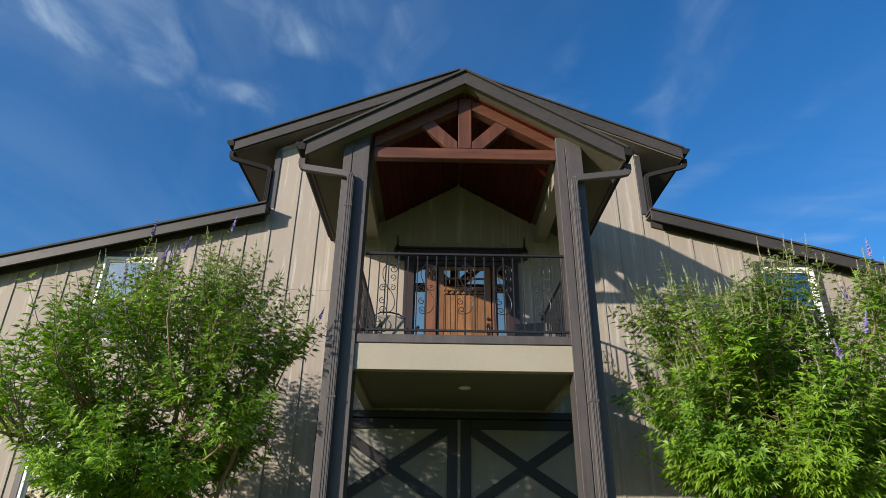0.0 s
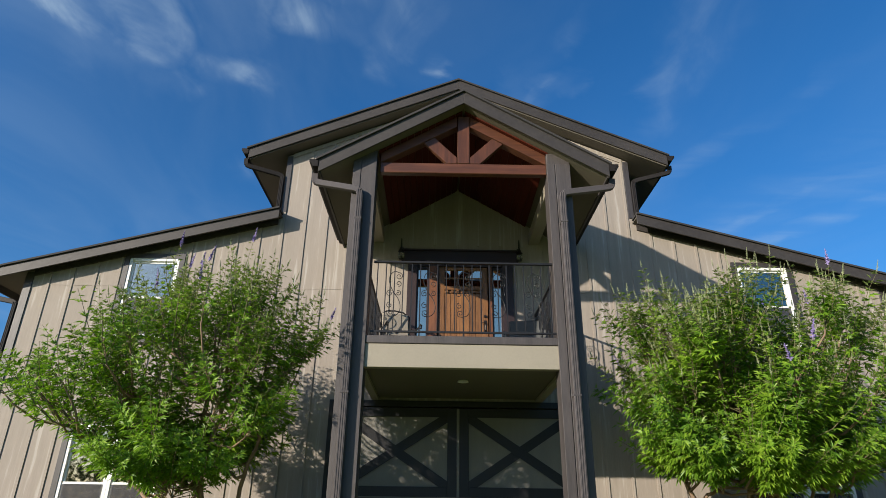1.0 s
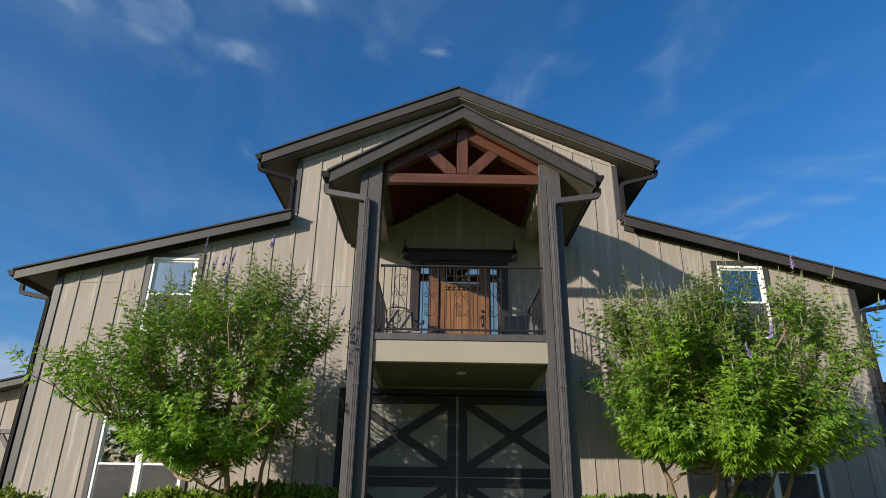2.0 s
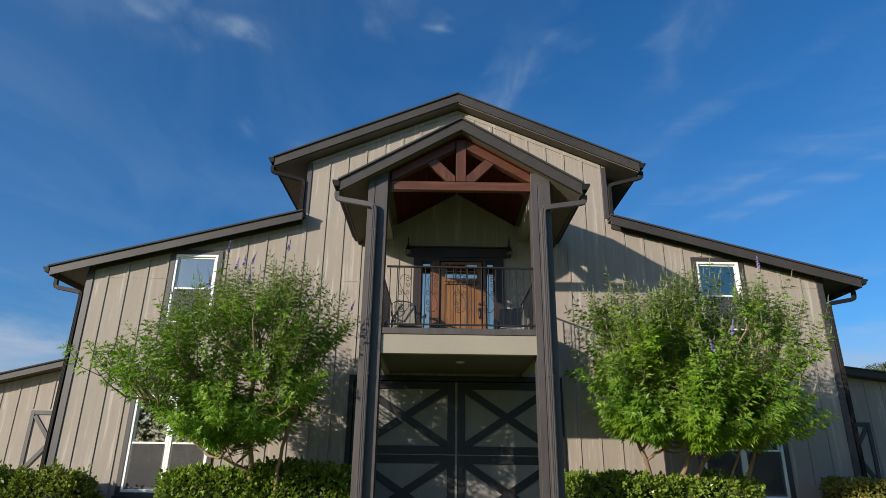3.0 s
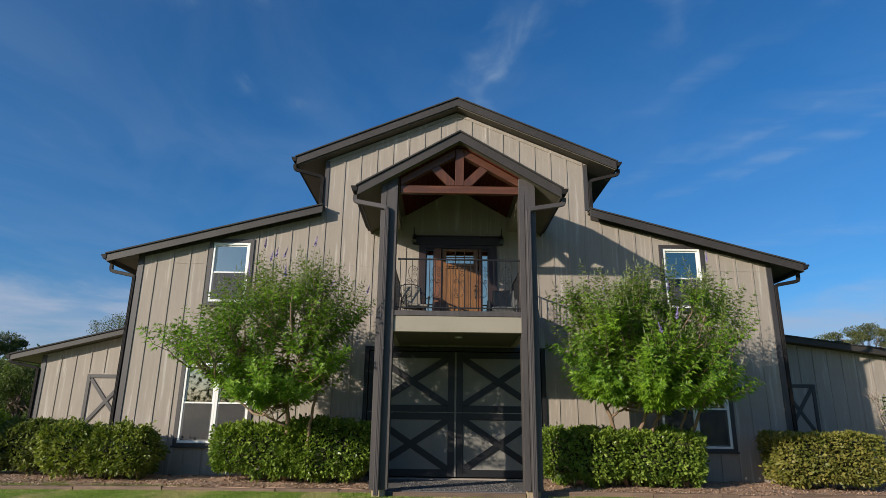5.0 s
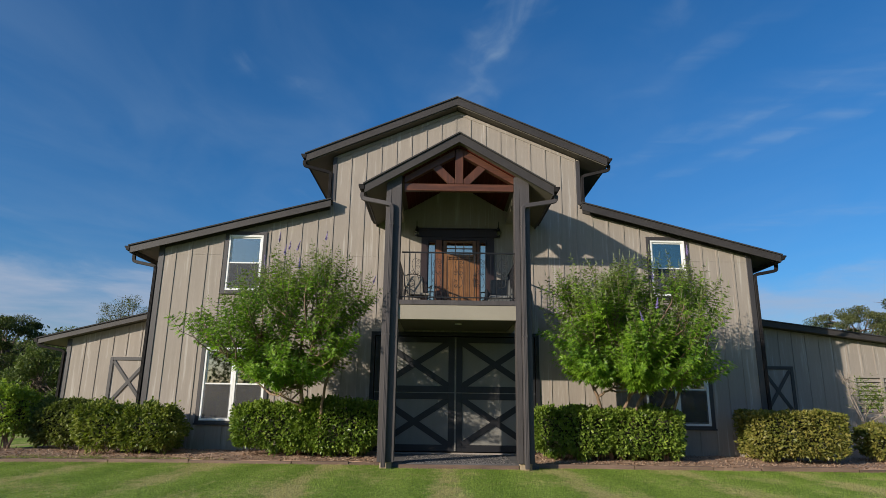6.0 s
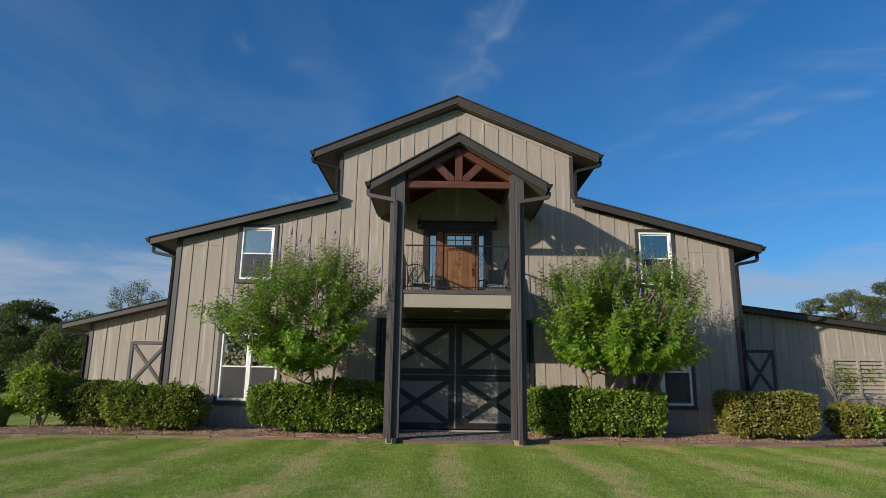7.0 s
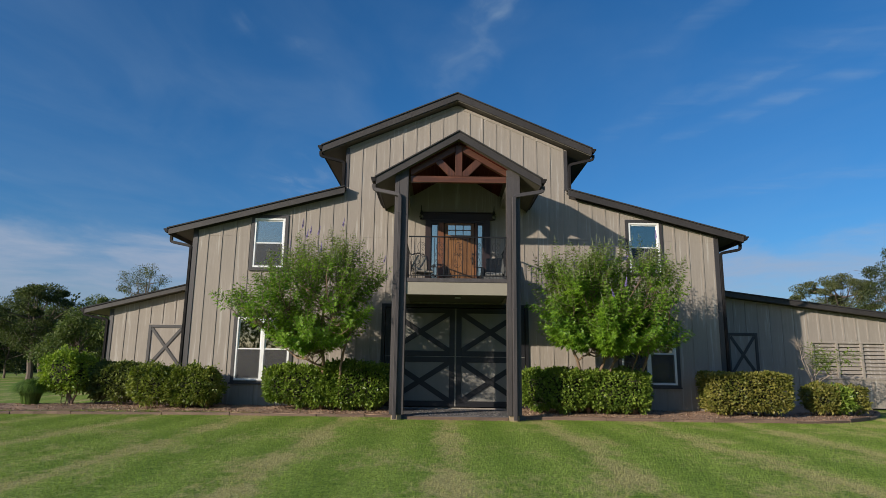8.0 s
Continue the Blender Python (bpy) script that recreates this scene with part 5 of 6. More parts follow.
    for i, (p, d) in enumerate(tips[:spikes]):
        purple = i % every == 0
        tgt = bmesh.new() if purple else sd
        d = (d * 0.9 + Vector((rng.uniform(-0.15, 0.15), 0, 0.9))).normalized()
        l = rng.uniform(0.20, 0.30) if purple else rng.uniform(0.09, 0.17)
        add_tube(tgt, [p, p + d * l * 0.5, p + d * l], 0.012 if purple else 0.006, 5, 0.3)
        rows = 14 if purple else 8
        for j in range(rows):
            f = 0.10 + 0.88 * j / rows
            c = p + d * l * f
            for _ in range(5):
                w = Vector((rng.uniform(-1, 1), rng.uniform(-1, 1), rng.uniform(-0.2, 0.6))).normalized()
                r = (0.026 if purple else 0.013) * (1.15 - 0.8 * f)
                b = w.orthogonal().normalized() * r * 0.6
                tgt.faces.new([tgt.verts.new(c + w * r * 0.2 - b), tgt.verts.new(c + w * r * 1.5), tgt.verts.new(c + w * r * 0.2 + b)])
        if purple:
            part("flower_spike", tgt, FLOWER, tree, "lavender flower spike")
    tagged(part("seed_growth", sd, SEED, tree, "green-brown seed spikes"), kind="stuff")
    return tree


chaste_tree((-4.03, 7.62), 2.25, 1.70, 1.72, 4.74, [
    ([(-3.52, 8.86, 0.08), (-3.54, 8.66, 0.8), (-3.42, 8.36, 1.35), (-3.44, 8.10, 1.80), (-3.46, 7.9, 2.35), (-3.36, 7.8, 3.0)], 0.060),
    ([(-3.43, 8.15, 1.72), (-3.70, 8.00, 1.84), (-3.98, 7.84, 1.74), (-4.30, 7.68, 1.94), (-4.85, 7.5, 2.30)], 0.042),
    ([(-3.06, 8.80, 0.08), (-2.98, 8.45, 0.9), (-2.93, 8.25, 1.45), (-2.80, 8.1, 1.95), (-2.55, 7.9, 2.5)], 0.042),
    ([(-3.80, 7.94, 1.80), (-4.02, 7.7, 2.12), (-4.22, 7.5, 2.7)], 0.030),
    ([(-3.44, 8.40, 1.20), (-3.78, 8.30, 1.40), (-4.22, 8.20, 1.56), (-4.75, 8.0, 1.96)], 0.030),
    ([(-3.44, 8.1, 1.85), (-3.2, 7.7, 2.2), (-2.95, 7.3, 2.7)], 0.034),
], 12, 92, 13, 150, 9, 1.35, ((0.0, 0.52), (0.10, 0.80), (0.26, 1.0), (0.48, 1.0), (0.66, 0.84), (0.84, 0.62), (1.0, 0.40)), -1.0, 1.15, 1.0, 0.40, "multi-stemmed green chaste tree with sparse lavender spikes")
chaste_tree((4.05, 7.52), 2.26, 1.65, 1.80, 4.54, [
    ([(3.78, 8.75, 0.08), (3.60, 8.55, 1.0), (3.40, 8.35, 1.55), (3.20, 8.25, 1.90), (3.05, 8.1, 2.4)], 0.050),
    ([(3.42, 8.36, 1.52), (3.58, 8.30, 1.62), (3.76, 8.22, 1.72), (3.86, 8.1, 2.1)], 0.030),
    ([(3.98, 8.75, 0.08), (3.95, 8.45, 1.1), (4.16, 8.30, 1.60), (4.10, 8.1, 2.0), (3.98, 7.9, 2.7)], 0.050),
    ([(4.30, 8.75, 0.08), (4.18, 8.50, 0.9), (4.38, 8.32, 1.45), (4.66, 8.2, 1.85), (4.95, 7.9, 2.7)], 0.046),
    ([(5.05, 8.75, 0.08), (5.14, 8.48, 1.1), (5.30, 8.25, 1.70), (5.80, 7.9, 2.35)], 0.046),
    ([(5.00, 8.72, 0.08), (4.86, 8.50, 1.0), (4.94, 8.30, 1.50), (5.10, 8.1, 2.0)], 0.034),
], 23, 114, 13, 620, 9, 0.05, ((0.0, 0.52), (0.10, 0.74), (0.26, 0.92), (0.52, 1.02), (0.72, 0.98), (0.88, 0.80), (1.0, 0.55)), 0.35, 1.24, 0.0, 0.45, "dense bushy green chaste tree with lavender spikes")


# ---- clipped hedges ----
HEDGE = leaf_material("glossy_hedge_leaf", (0.048, 0.100, 0.014), (0.135, 0.228, 0.026), (0.33, 0.41, 0.075), 0.30, 0.34, 2.4)
SHRUB = leaf_material("bright_shrub_leaf", (0.08, 0.150, 0.018), (0.200, 0.310, 0.032), (0.40, 0.48, 0.075), 0.4, 0.4, 2.0)
HEDGE_DARK = leaf_material("dull_hedge_leaf", (0.058, 0.085, 0.022), (0.125, 0.165, 0.038), (0.23, 0.25, 0.075), 0.45, 0.3, 2.0)
HEDGE_GOLD = leaf_material("yellowing_hedge_leaf", (0.075, 0.098, 0.018), (0.170, 0.195, 0.032), (0.36, 0.305, 0.085), 0.4, 0.36, 2.2)
HEDGE_OLIVE = leaf_material("olive_hedge_leaf", (0.062, 0.100, 0.016), (0.150, 0.210, 0.029), (0.330, 0.340, 0.080), 0.38, 0.36, 2.2)
# solid block inside each hedge; its near-black colour paints the inner shade
CORE = surface("painted_core_shade", (0.030, 0.030, 0.016), 0.95, var=0.5, big=6, fine=40, bump=0.8)


def hedge(x0, x1, y0, y1, z0, z1, seed, material, label, tidy=0.6, density=1750, name="hedge", stems=3):
    rs = np.random.RandomState(seed)
    rng = random.Random(seed)
    hg = thing(name, ((x0 + x1) / 2, (y0 + y1) / 2, 0.1), label, name, "clipped hedges along the house" if name == "hedge" else "")
    c = np.array([(x0 + x1) / 2, (y0 + y1) / 2, (z0 + z1) / 2])
    h = np.array([(x1 - x0) / 2, (y1 - y0) / 2, (z1 - z0) / 2])
    # places on a rounded box
    area = np.array([h[1] * h[2], h[0] * h[2], h[0] * h[1]]) * 8
    n = int(area.sum() * density / 1.6)
    face = rs.choice(3, n, p=area / area.sum())
    p = rs.uniform(-1, 1, (n, 3))
    sign = np.where(rs.rand(n) < 0.5, -1.0, 1.0)
    # the underside hardly shows: bring most of it up
    sign = np.where((face == 2) & (sign < 0) & (rs.rand(n) < 0.7), 1.0, sign)
    p[np.arange(n), face] = sign
    e = 30.0 if tidy > 0.8 else (7.0 if tidy > 0.52 else 4.6)
    p /= np.maximum(1e-6, (np.abs(p) ** e).sum(1) ** (1 / e))[:, None]
    nrm = unit(np.sign(p) * np.abs(p) ** (e - 1) / h)
    w = c + p * h
    bump = np.array([noise.noise(Vector((a * 2.6 + seed, b * 2.6, d * 2.6))) * 0.17 + noise.noise(Vector((a * 8, b * 8 + seed, d * 8))) * 0.13 for a, b, d in w])
    depth = -np.abs(rs.normal(0, 0.05 if tidy > 0.4 else 0.09, n))
    # stray leaves stand off the clipped face
    depth += np.where(rs.rand(n) < (0.07 if tidy > 0.4 else 0.16), rs.uniform(0.02, 0.11, n) * (1.25 - tidy), 0.0)
    w = w + nrm * (bump * (1.3 - tidy) + depth + 0.015)[:, None]
    # the foot is ragged and drawn in
    foot = np.clip((c[2] - h[2] * 0.35 - w[:, 2]) / h[2], 0, 1)
    draw = 0.05 if tidy > 0.8 else 0.22
    w[:, 0] += (c[0] - w[:, 0]) * foot * draw
    w[:, 1] += (c[1] - w[:, 1]) * foot * draw
    rag = np.array([noise.noise(Vector((a * 3.1 + seed, 7.0, 0))) for a in w[:, 0]])
    w[:, 2] += foot * (0.10 + 0.22 * rag)
    out = unit(nrm * 0.9 + rs.normal(0, 0.65, (n, 3)) + np.array([0, 0, 0.25]))
    nn = unit(nrm + rs.normal(0, 0.85, (n, 3)) + np.array([0, 0, 0.5]))
    nn = unit(nn - out * (nn * out).sum(1)[:, None])
    ln = rs.uniform(0.055, 0.115, n)
    # loose shoots over the top
    v, q = blades(w, out, nn, ln, ln * 0.29, 0.1, 0.5)
    m = int((x1 - x0) * 26 * (1.30 - tidy))
    P, D, N, L = [], [], [], []
    for _ in range(m):
        base = Vector((rng.uniform(x0 + 0.1, x1 - 0.1), rng.uniform(y0 + 0.05, y1 - 0.1), z1 - 0.04))
        dd = Vector((rng.uniform(-0.4, 0.4), rng.uniform(-0.4, 0.4), 1)).normalized()
        hgt = rng.uniform(0.05, 0.17) * (1.5 - tidy)
        for k in range(6):
            o = Vector((rng.uniform(-1, 1), rng.uniform(-1, 1), 0.5)).normalized()
            P.append(base + dd * hgt * k / 5), D.append(o), N.append(Vector((rng.uniform(-.4, .4), rng.uniform(-.4, .4), 1)).normalized()), L.append(rng.uniform(0.035, 0.06))
    if P:
        v2, q2 = blades(np.array(P), unit(np.array(D)), np.array(N), np.array(L), np.array(L) * 0.27, 0.1, 0.5)
        q = np.concatenate([q, q2 + len(v)])
        v = np.concatenate([v, v2])
    under(new("foliage", raw_mesh("foliage", v, q, material)), hg)
    # rounded dark block in place of the shade between leaves
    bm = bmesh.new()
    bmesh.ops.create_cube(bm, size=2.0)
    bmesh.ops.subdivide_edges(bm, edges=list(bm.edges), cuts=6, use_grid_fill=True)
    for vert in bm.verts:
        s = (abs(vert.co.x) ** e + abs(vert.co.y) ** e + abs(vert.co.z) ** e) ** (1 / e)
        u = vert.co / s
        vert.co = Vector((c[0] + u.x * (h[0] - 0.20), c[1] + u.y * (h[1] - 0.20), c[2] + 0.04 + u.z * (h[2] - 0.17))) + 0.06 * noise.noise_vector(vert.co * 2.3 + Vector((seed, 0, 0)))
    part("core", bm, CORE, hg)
    for i in range(stems):
        xs = x0 + (x1 - x0) * (i + 0.5) / stems
        for _ in range(2):
            bm = bmesh.new()
            add_tube(bm, bent((xs + rng.uniform(-0.08, 0.08), c[1] + rng.uniform(-0.15, 0.15), 0.06), (xs + rng.uniform(-0.3, 0.3), c[1] + rng.uniform(-0.3, 0.2), z0 + 0.25), rng, 0.03, 4), 0.014, 6, 0.7)
            part("stem", bm, BARK, hg)
    return hg


GREEN_LABEL = "glossy green clipped hedge in a mulch bed"
hedge(-5.02, -3.10, 8.44, 9.40, 0.20, 1.20, 31, HEDGE, GREEN_LABEL, 0.54)
hedge(-3.62, -1.72, 8.40, 9.40, 0.16, 1.27, 32, HEDGE, GREEN_LABEL, 0.54)
hedge(1.92, 3.75, 8.25, 9.30, 0.18, 1.19, 33, HEDGE, GREEN_LABEL, 0.54)
hedge(3.66, 5.35, 8.25, 9.30, 0.16, 1.18, 34, HEDGE, GREEN_LABEL, 0.54)
hedge(-8.75, -7.55, 8.40, 9.35, 0.20, 1.15, 35, HEDGE_OLIVE, "loose green hedge bush with yellowing top leaves", 0.3)
hedge(-7.62, -6.42, 8.35, 9.40, 0.16, 1.11, 36, HEDGE_OLIVE, "loose green hedge bush in a mulch bed", 0.25)
hedge(-10.35, -8.80, 9.30, 10.40, 0.2, 1.20, 37, HEDGE_DARK, "dull dark green hedge behind a mulch bed", 0.5)
hedge(7.10, 9.22, 8.45, 9.45, 0.18, 1.18, 38, HEDGE_GOLD, "square-clipped olive hedge with yellowing leaves", 0.92, stems=5)
hedge(10.22, 10.98, 9.15, 9.95, 0.15, 0.83, 39, HEDGE_GOLD, "low rounded yellowing hedge plant", 0.5, stems=1)
hedge(10.90, 11.40, 9.20, 9.9, 0.15, 0.80, 40, HEDGE, "small bright green rounded shrub", 0.4, stems=1)
hedge(11.32, 11.95, 9.40, 10.2, 0.18, 0.83, 41, HEDGE_GOLD, "low rounded yellowing hedge plant", 0.5, stems=1)


def small_shrub():
    """A bushy little tree on one short stem."""
    ob = hedge(-11.45, -10.32, 8.8, 9.9, 0.42, 1.48, 51, SHRUB, "bright green bushy shrub on a short pale stem", 0.1, 1150, "shrub", 1)
    rng = random.Random(9)
    bm = bmesh.new()
    for dx in (-0.25, 0.0, 0.3):
        add_tube(bm, bent((-10.65, 9.3, 0.05), (-10.75 + dx, 9.35, 0.85), rng, 0.04, 5), 0.04, 7, 0.6)
    part("trunk", bm, BARK, ob)
    return ob


small_shrub()


def grass_clump(x, y, r, h, seed):
    rs = np.random.RandomState(seed)
    ob = thing("ornamental_grass", (x, y, 0.1), "rounded clump of long green ornamental grass", "plant")
    n = 4200
    a, k = rs.uniform(0, 2 * np.pi, n), np.sqrt(rs.rand(n))
    base = np.stack([x + 0.20 * k * np.cos(a), y + 0.20 * k * np.sin(a), np.full(n, 0.08)], 1)
    out = np.stack([np.cos(a), np.sin(a), np.zeros(n)], 1)
    ln = h * rs.uniform(0.75, 1.15, n)
    spread = k * r * rs.uniform(0.7, 1.2, n)
    side = np.stack([-np.sin(a), np.cos(a), np.zeros(n)], 1) * 0.008
    vs, qs = [], []
    seg = 4
    for i in range(seg + 1):
        f = i / seg
        zz = ln * np.sin(0.5 * np.pi * f * (1 + 0.55 * k)) * (1 - 0.22 * k)
        c = base + out * (spread * (1 - math.cos(0.5 * math.pi * f)) ** 0.8)[:, None] + np.stack([np.zeros(n), np.zeros(n), zz], 1)
        vs += [c - side * (1 - 0.9 * f), c + side * (1 - 0.9 * f)]
    v = np.stack(vs, 1).reshape(-1, 3)
    w = 2 * (seg + 1)
    for i in range(seg):
        b = np.arange(n) * w + 2 * i
        qs.append(np.stack([b, b + 1, b + 3, b + 2], 1))
    under(new("blades", raw_mesh("blades", v, np.concatenate(qs), GRASSLEAF)), ob)


GRASSLEAF = leaf_material("long_grass_leaf", (0.042, 0.085, 0.015), (0.085, 0.165, 0.024), (0.17, 0.27, 0.05), 0.45, 0.3, 1.5)
grass_clump(-11.60, 9.0, 0.40, 0.70, 61)


def bare_shrub():
    """A leggy shrub with pale bare stems and a few clusters of leaves."""
    rng = random.Random(71)
    ob = thing("leggy_shrub", (11.35, 11.0, 0.1), "leggy pale-stemmed shrub with few leaves beside the wing wall", "shrub")
    base = Vector((11.30, 11.0, 0.08))
    fork = Vector((11.33, 11.0, 0.85))
    bm = bmesh.new()
    add_tube(bm, bent(base, fork, rng, 0.03, 4), 0.035, 7, 0.8)
    part("trunk", bm, PALEBARK, ob, "pale bare stem")
    stems = [((11.42, 11.0, 1.45), 0.025), ((11.05, 11.0, 1.9), 0.02), ((10.85, 10.95, 2.2), 0.02), ((12.0, 11.0, 1.35), 0.024), ((12.55, 10.95, 1.68), 0.018), ((11.75, 11.05, 1.75), 0.018)]
    for e, r in stems:
        pts = bent(fork, e, rng, 0.06, 5)
        bm = bmesh.new()
        add_tube(bm, pts, r, 6, 0.45)
        for _ in range(5):
            s = pts[rng.randint(2, 5)]
            t = s + Vector((rng.uniform(-0.3, 0.3), rng.uniform(-0.2, 0.2), rng.uniform(0.05, 0.35)))
            add_tube(bm, bent(s, t, rng, 0.03, 3), 0.007, 4, 0.5)
        part("stem", bm, PALEBARK, ob, "pale bare stem")
    bm = bmesh.new()
    for _ in range(34):
        s = Vector((10.95, 10.97, 2.05)) + Vector((rng.uniform(-0.1, 0.1), rng.uniform(-0.05, 0.05), rng.uniform(-0.15, 0.1)))
        add_tube(bm, [s, s + Vector((rng.uniform(-0.32, 0.05), rng.uniform(-0.1, 0.1), rng.uniform(0.05, 0.3)))], 0.006, 4, 0.5)
    tagged(part("twiggery", bm, PALEBARK, ob, "dry brown twigs"), kind="stuff")
    P, D, N, L = [], [], [], []
    for c in (Vector((11.55, 11.0, 1.75)), Vector((11.85, 10.95, 1.65)), Vector((11.60, 11.0, 1.50)), Vector((12.45, 10.95, 1.75)), Vector((11.45, 11.05, 1.95)), Vector((11.75, 11.0, 1.5))):
        for _ in range(210):
            o = Vector((rng.gauss(0, 1), rng.gauss(0, 1), rng.gauss(0, 0.6)))
            P.append(c + o * 0.17), D.append(o.normalized()), N.append(Vector((rng.uniform(-.5, .5), rng.uniform(-.5, .5), 1)).normalized()), L.append(rng.uniform(0.05, 0.09))
    v, q = blades(np.array(P), unit(np.array(D)), np.array(N), np.array(L), np.array(L) * 0.28, 0.1, 0.5)
    under(new("leaves", raw_mesh("leaves", v, q, HEDGE)), ob)


bare_shrub()


# ---- trees in the distance ----
FARLEAF = leaf_material("far_broad_leaf", (0.050, 0.082, 0.022), (0.105, 0.155, 0.036), (0.19, 0.225, 0.062), 0.6, 0.3, 0.5)
FARDARK = leaf_material("far_dark_leaf", (0.022, 0.036, 0.012), (0.048, 0.070, 0.019), (0.095, 0.115, 0.034), 0.6, 0.25, 0.4)
FARMID = leaf_material("far_olive_leaf", (0.030, 0.048, 0.014), (0.064, 0.094, 0.023), (0.125, 0.150, 0.042), 0.6, 0.25, 0.5)
AIRYLEAF = leaf_material("far_pale_leaf", (0.07, 0.085, 0.035), (0.12, 0.14, 0.052), (0.20, 0.21, 0.085), 0.6, 0.3, 0.5)


def far_tree(x, y, height, rx, crown_low, seed, material, label, clumps=26, leaves=260, leaf=0.16, trunk_r=0.22, flat=0.75, ry=None):
    rng, rs = random.Random(seed), np.random.RandomState(seed)
    ry = ry or rx
    tree = thing("tree", (x, y, 0), label, "tree")
    bm = bmesh.new()
    zc = (crown_low + height) / 2
    top = Vector((x + rng.uniform(-0.3, 0.3), y, crown_low + (height - crown_low) * 0.55))
    spine = bent((x, y, -0.05), top, rng, 0.15, 7)
    add_tube(bm, spine, trunk_r, 8, 0.35)
    P, D, N, L = [], [], [], []
    for i in range(clumps):
        a = i * 2.399 + rng.uniform(-0.4, 0.4)
        up = -1 + 2 * (i + 0.5) / clumps
        k = math.sqrt(max(0.0, 1 - up * up)) * rng.uniform(0.35, 1.08)
        c = Vector((x + rx * k * math.cos(a), y + ry * k * math.sin(a), zc + (height - crown_low) / 2 * up * rng.uniform(0.75, 0.95)))
        s = spine[rng.randint(3, 7)]
        add_tube(bm, bent(s, c, rng, 0.12, 4), trunk_r * 0.28, 5, 0.25)
        r = rx * rng.uniform(0.15, 0.40)
        for _ in range(3):
            e = c + Vector((rng.gauss(0, r * 0.6), rng.gauss(0, r * 0.6), rng.gauss(0, r * 0.4)))
            add_tube(bm, [c, e], trunk_r * 0.08, 4, 0.4, False)
        o = rs.normal(0, 1, (leaves, 3))
        o = unit(o) * (rs.rand(leaves, 1) ** 0.45)
        pos = np.array(c) + o * np.array([r, r, r * flat])
        P.append(pos), D.append(unit(o + rs.normal(0, 0.7, o.shape))), N.append(unit(rs.normal(0, 0.5, o.shape) + np.array([0, 0, 1]))), L.append(rs.uniform(0.6, 1.3, leaves) * leaf)
    part("trunk", bm, DARKBARK, tree)
    P, D, N, L = (np.concatenate(t) for t in (P, D, N, L))
    v, q = blades(P, D, N, L, L * 0.3, 0.1, 0.5)
    under(new("crown", raw_mesh("crown", v, q, material)), tree)
    return tree


far_tree(-25.6, 30.0, 6.2, 2.6, 1.7, 101, FARMID, "dark spreading oak at the lawn's far side", 34, 900, 0.11, 0.20, 0.42)
far_tree(-29.6, 33.5, 4.6, 2.6, 0.6, 110, FARDARK, "low dark thicket at the lawn's far side", 20, 300, 0.16, 0.08)
far_tree(-23.6, 33.0, 3.0, 2.6, 0.1, 111, FARDARK, "low dark thicket beside the wing", 20, 300, 0.16, 0.08)
far_tree(-17.1, 20.5, 3.6, 1.9, 0.3, 102, FARLEAF, "dense broad-leaved green tree behind the wing", 34, 600, 0.11, 0.15)
far_tree(-21.9, 30.5, 5.5, 2.0, 1.0, 103, FARLEAF, "rounded green tree behind the wing roof", 26, 600, 0.11)
far_tree(-24.6, 41.0, 9.0, 1.9, 5.4, 104, AIRYLEAF, "tall airy pale-leaved tree behind the house", 22, 260, 0.10, 0.16)
far_tree(31.9, 41.0, 8.9, 3.0, 4.8, 105, AIRYLEAF, "airy spreading oak behind the wing", 40, 760, 0.12, 0.28, 0.42)
far_tree(31.9, 33.0, 10.3, 2.7, 3.4, 106, FARDARK, "tall dark tree behind the wing", 44, 760, 0.125, 0.26)
far_tree(-31.5, 34.0, 4.7, 2.6, 1.0, 107, FARLEAF, "dark bushy tree at the lawn's far side", 28, 300, 0.18, 0.22)
far_tree(-34.0, 44.0, 6.0, 2.4, 1.6, 108, FARLEAF, "small tree at the lawn's far side", 22, 220, 0.18, 0.16)
far_tree(-30.5, 46.0, 5.2, 2.4, 1.4, 109, FARDARK, "small dark tree at the lawn's far side", 22, 220, 0.18, 0.16)


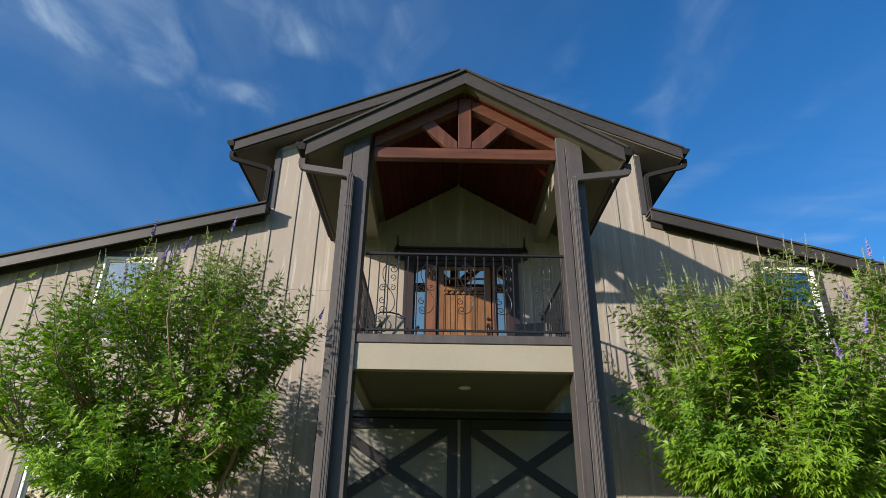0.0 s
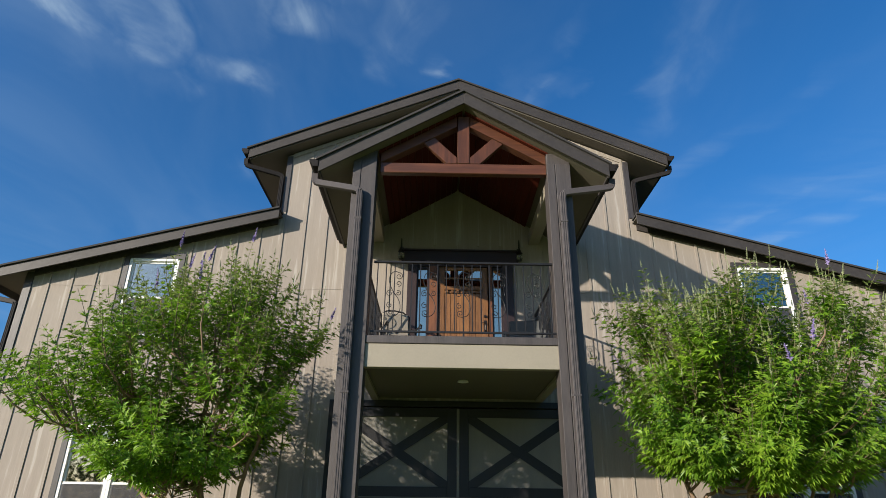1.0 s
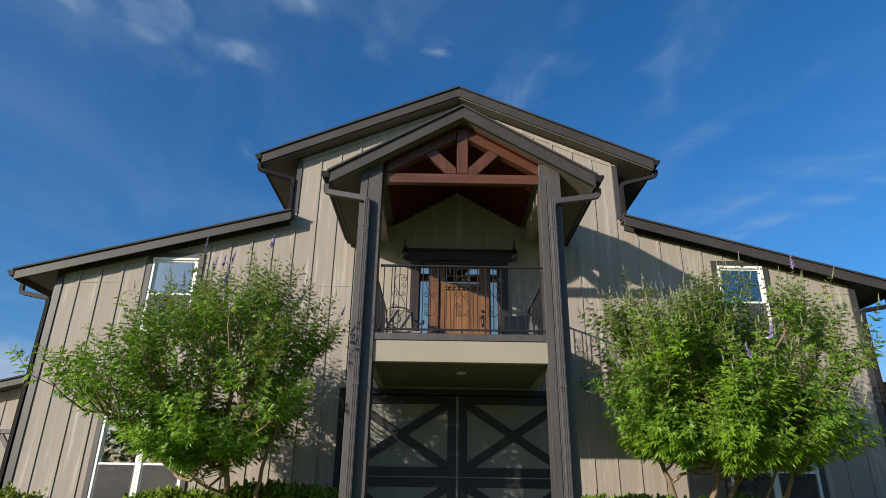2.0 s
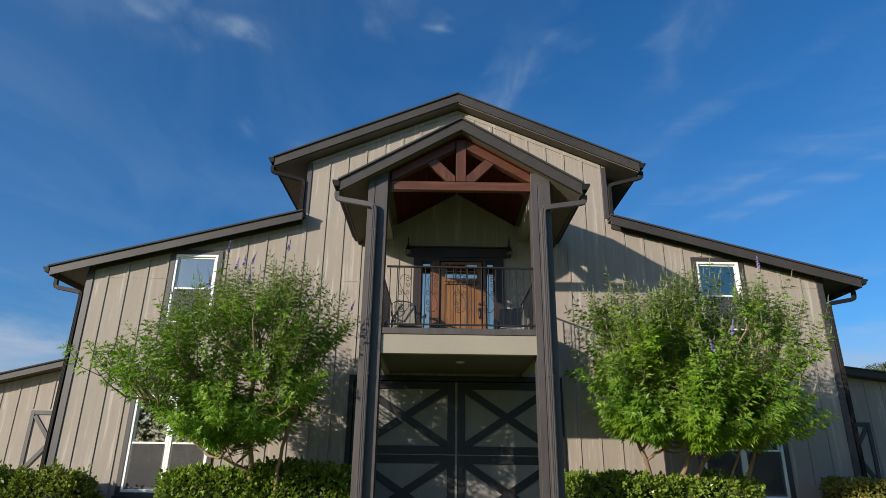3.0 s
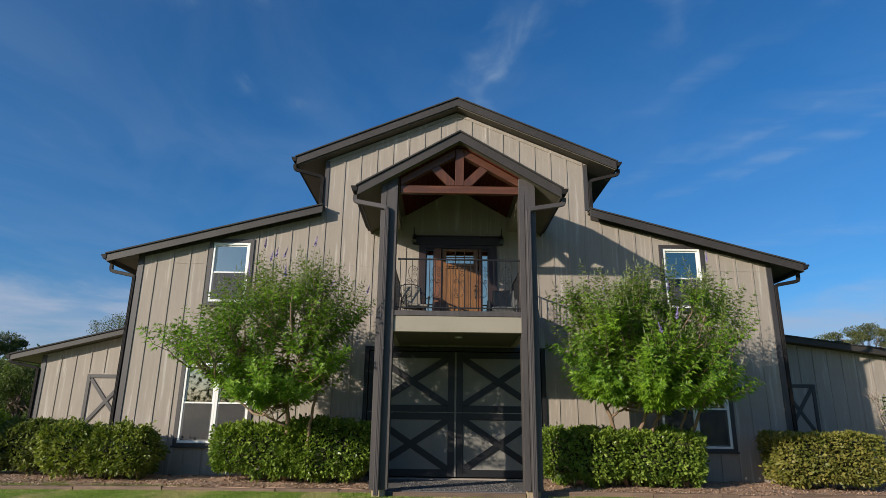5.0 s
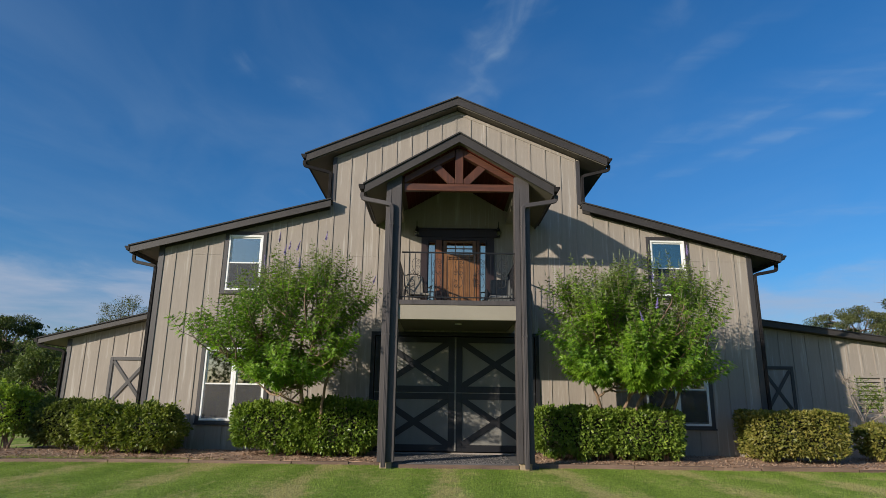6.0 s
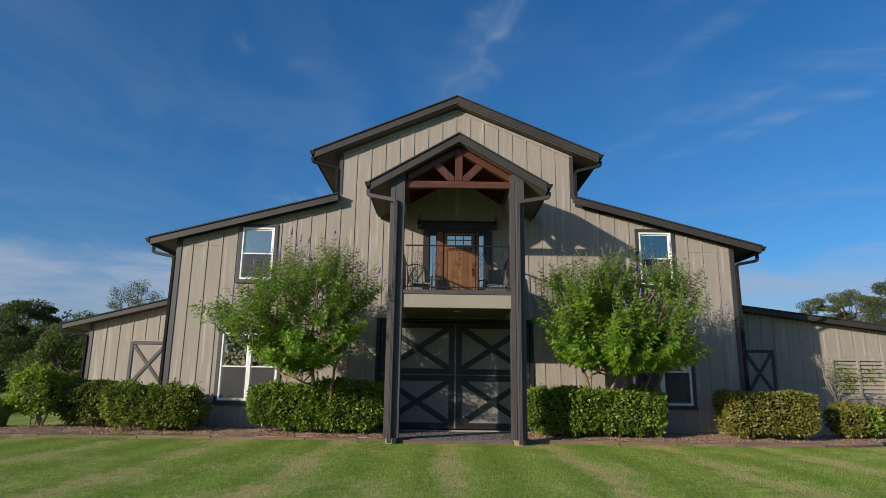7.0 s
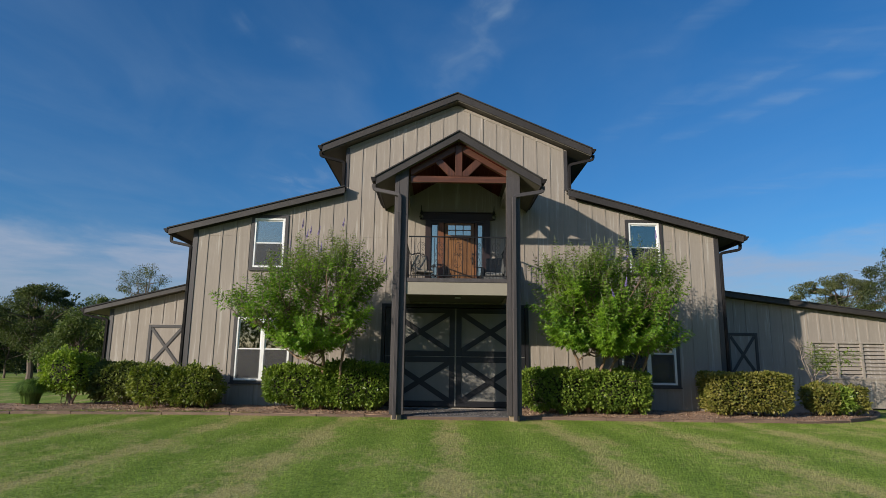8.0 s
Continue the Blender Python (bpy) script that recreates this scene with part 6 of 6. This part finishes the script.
def far_woods():
    """A belt of woods round the lawn, too far off to tell trees apart."""
    rs = np.random.RandomState(5)
    P, D, N, L = [], [], [], []
    for i in range(420):
        a = rs.uniform(0, 2 * np.pi)
        r = rs.uniform(75, 105)
        if i < 150:
            a = rs.uniform(np.pi * 0.55, np.pi * 0.85)
            r = rs.uniform(58, 80)
        hgt = rs.uniform(5, 8.5) if i < 150 else rs.uniform(4, 7)
        if np.sin(a) < -0.2:
            hgt, r = rs.uniform(9, 14), rs.uniform(62, 80)
        c = np.array([r * np.cos(a), 8 + r * np.sin(a), hgt * 0.5])
        n = 520 if i < 150 else 260
        o = unit(rs.normal(0, 1, (n, 3))) * (rs.rand(n, 1) ** 0.4)
        w = rs.uniform(2.4, 4.0)
        P.append(c + o * np.array([w, w, hgt * 0.52])), D.append(unit(o + rs.normal(0, 0.6, o.shape))), N.append(unit(rs.normal(0, 0.5, o.shape) + np.array([0, 0, 1])))
        L.append(rs.uniform(0.25, 0.5, n) * (1.0 if i < 150 else 1.6))
    P, D, N, L = (np.concatenate(t) for t in (P, D, N, L))
    v, q = blades(P, D, N, L, L * 0.35, 0.1, 0.5)
    tagged(new("far_woods", raw_mesh("far_woods", v, q, FARDARK)), "belt of dark green woods round the lawn", "woods", "", "stuff")


far_woods()


# ---- grass on the lawn ----
def lawn_blades():
    rs = np.random.RandomState(8)
    n = 620000
    x = rs.uniform(-15, 16, n)
    # thick near the house, thinning out and ending unevenly farther off
    y = 9.6 - 15.3 * rs.rand(n) ** 1.25
    keep = y < np.array([edge_y(a) for a in np.linspace(-15, 16, 400)])[np.clip(((x + 15) / 31 * 399).astype(int), 0, 399)] - 0.06
    # thin weeds on the bare soil of one bed
    wx = rs.uniform(-13.2, -5.0, 16000)
    wy = np.array([edge_y(v) for v in wx]) + 0.10 + 1.3 * rs.rand(16000) ** 1.6
    x, y = np.concatenate([x[keep], wx]), np.concatenate([y[keep], wy])
    n = len(x)
    ground = np.concatenate([np.full(n - 16000, -0.012), np.full(16000, 0.05)])
    a = rs.uniform(0, 2 * np.pi, n)
    h = rs.uniform(0.016, 0.036, n)
    w = rs.uniform(0.0020, 0.0042, n)
    lean = rs.normal(0, 0.016, (n, 2))
    v = np.stack([np.stack([x - w * np.cos(a), y - w * np.sin(a), ground], 1), np.stack([x + w * np.cos(a), y + w * np.sin(a), ground], 1), np.stack([x + lean[:, 0], y + lean[:, 1], h + ground], 1)], 1).reshape(-1, 3)
    me = bpy.data.meshes.new("grass")
    me.vertices.add(3 * n)
    me.vertices.foreach_set("co", v.ravel())
    me.loops.add(3 * n)
    me.loops.foreach_set("vertex_index", np.arange(3 * n, dtype=np.int32))
    me.polygons.add(n)
    me.polygons.foreach_set("loop_start", np.arange(0, 3 * n, 3, dtype=np.int32))
    me.update()
    me.materials.append(TURF)
    tagged(new("grass", me), "short mown lawn grass, green with straw-coloured stripes", "grass", "", "stuff")


lawn_blades()
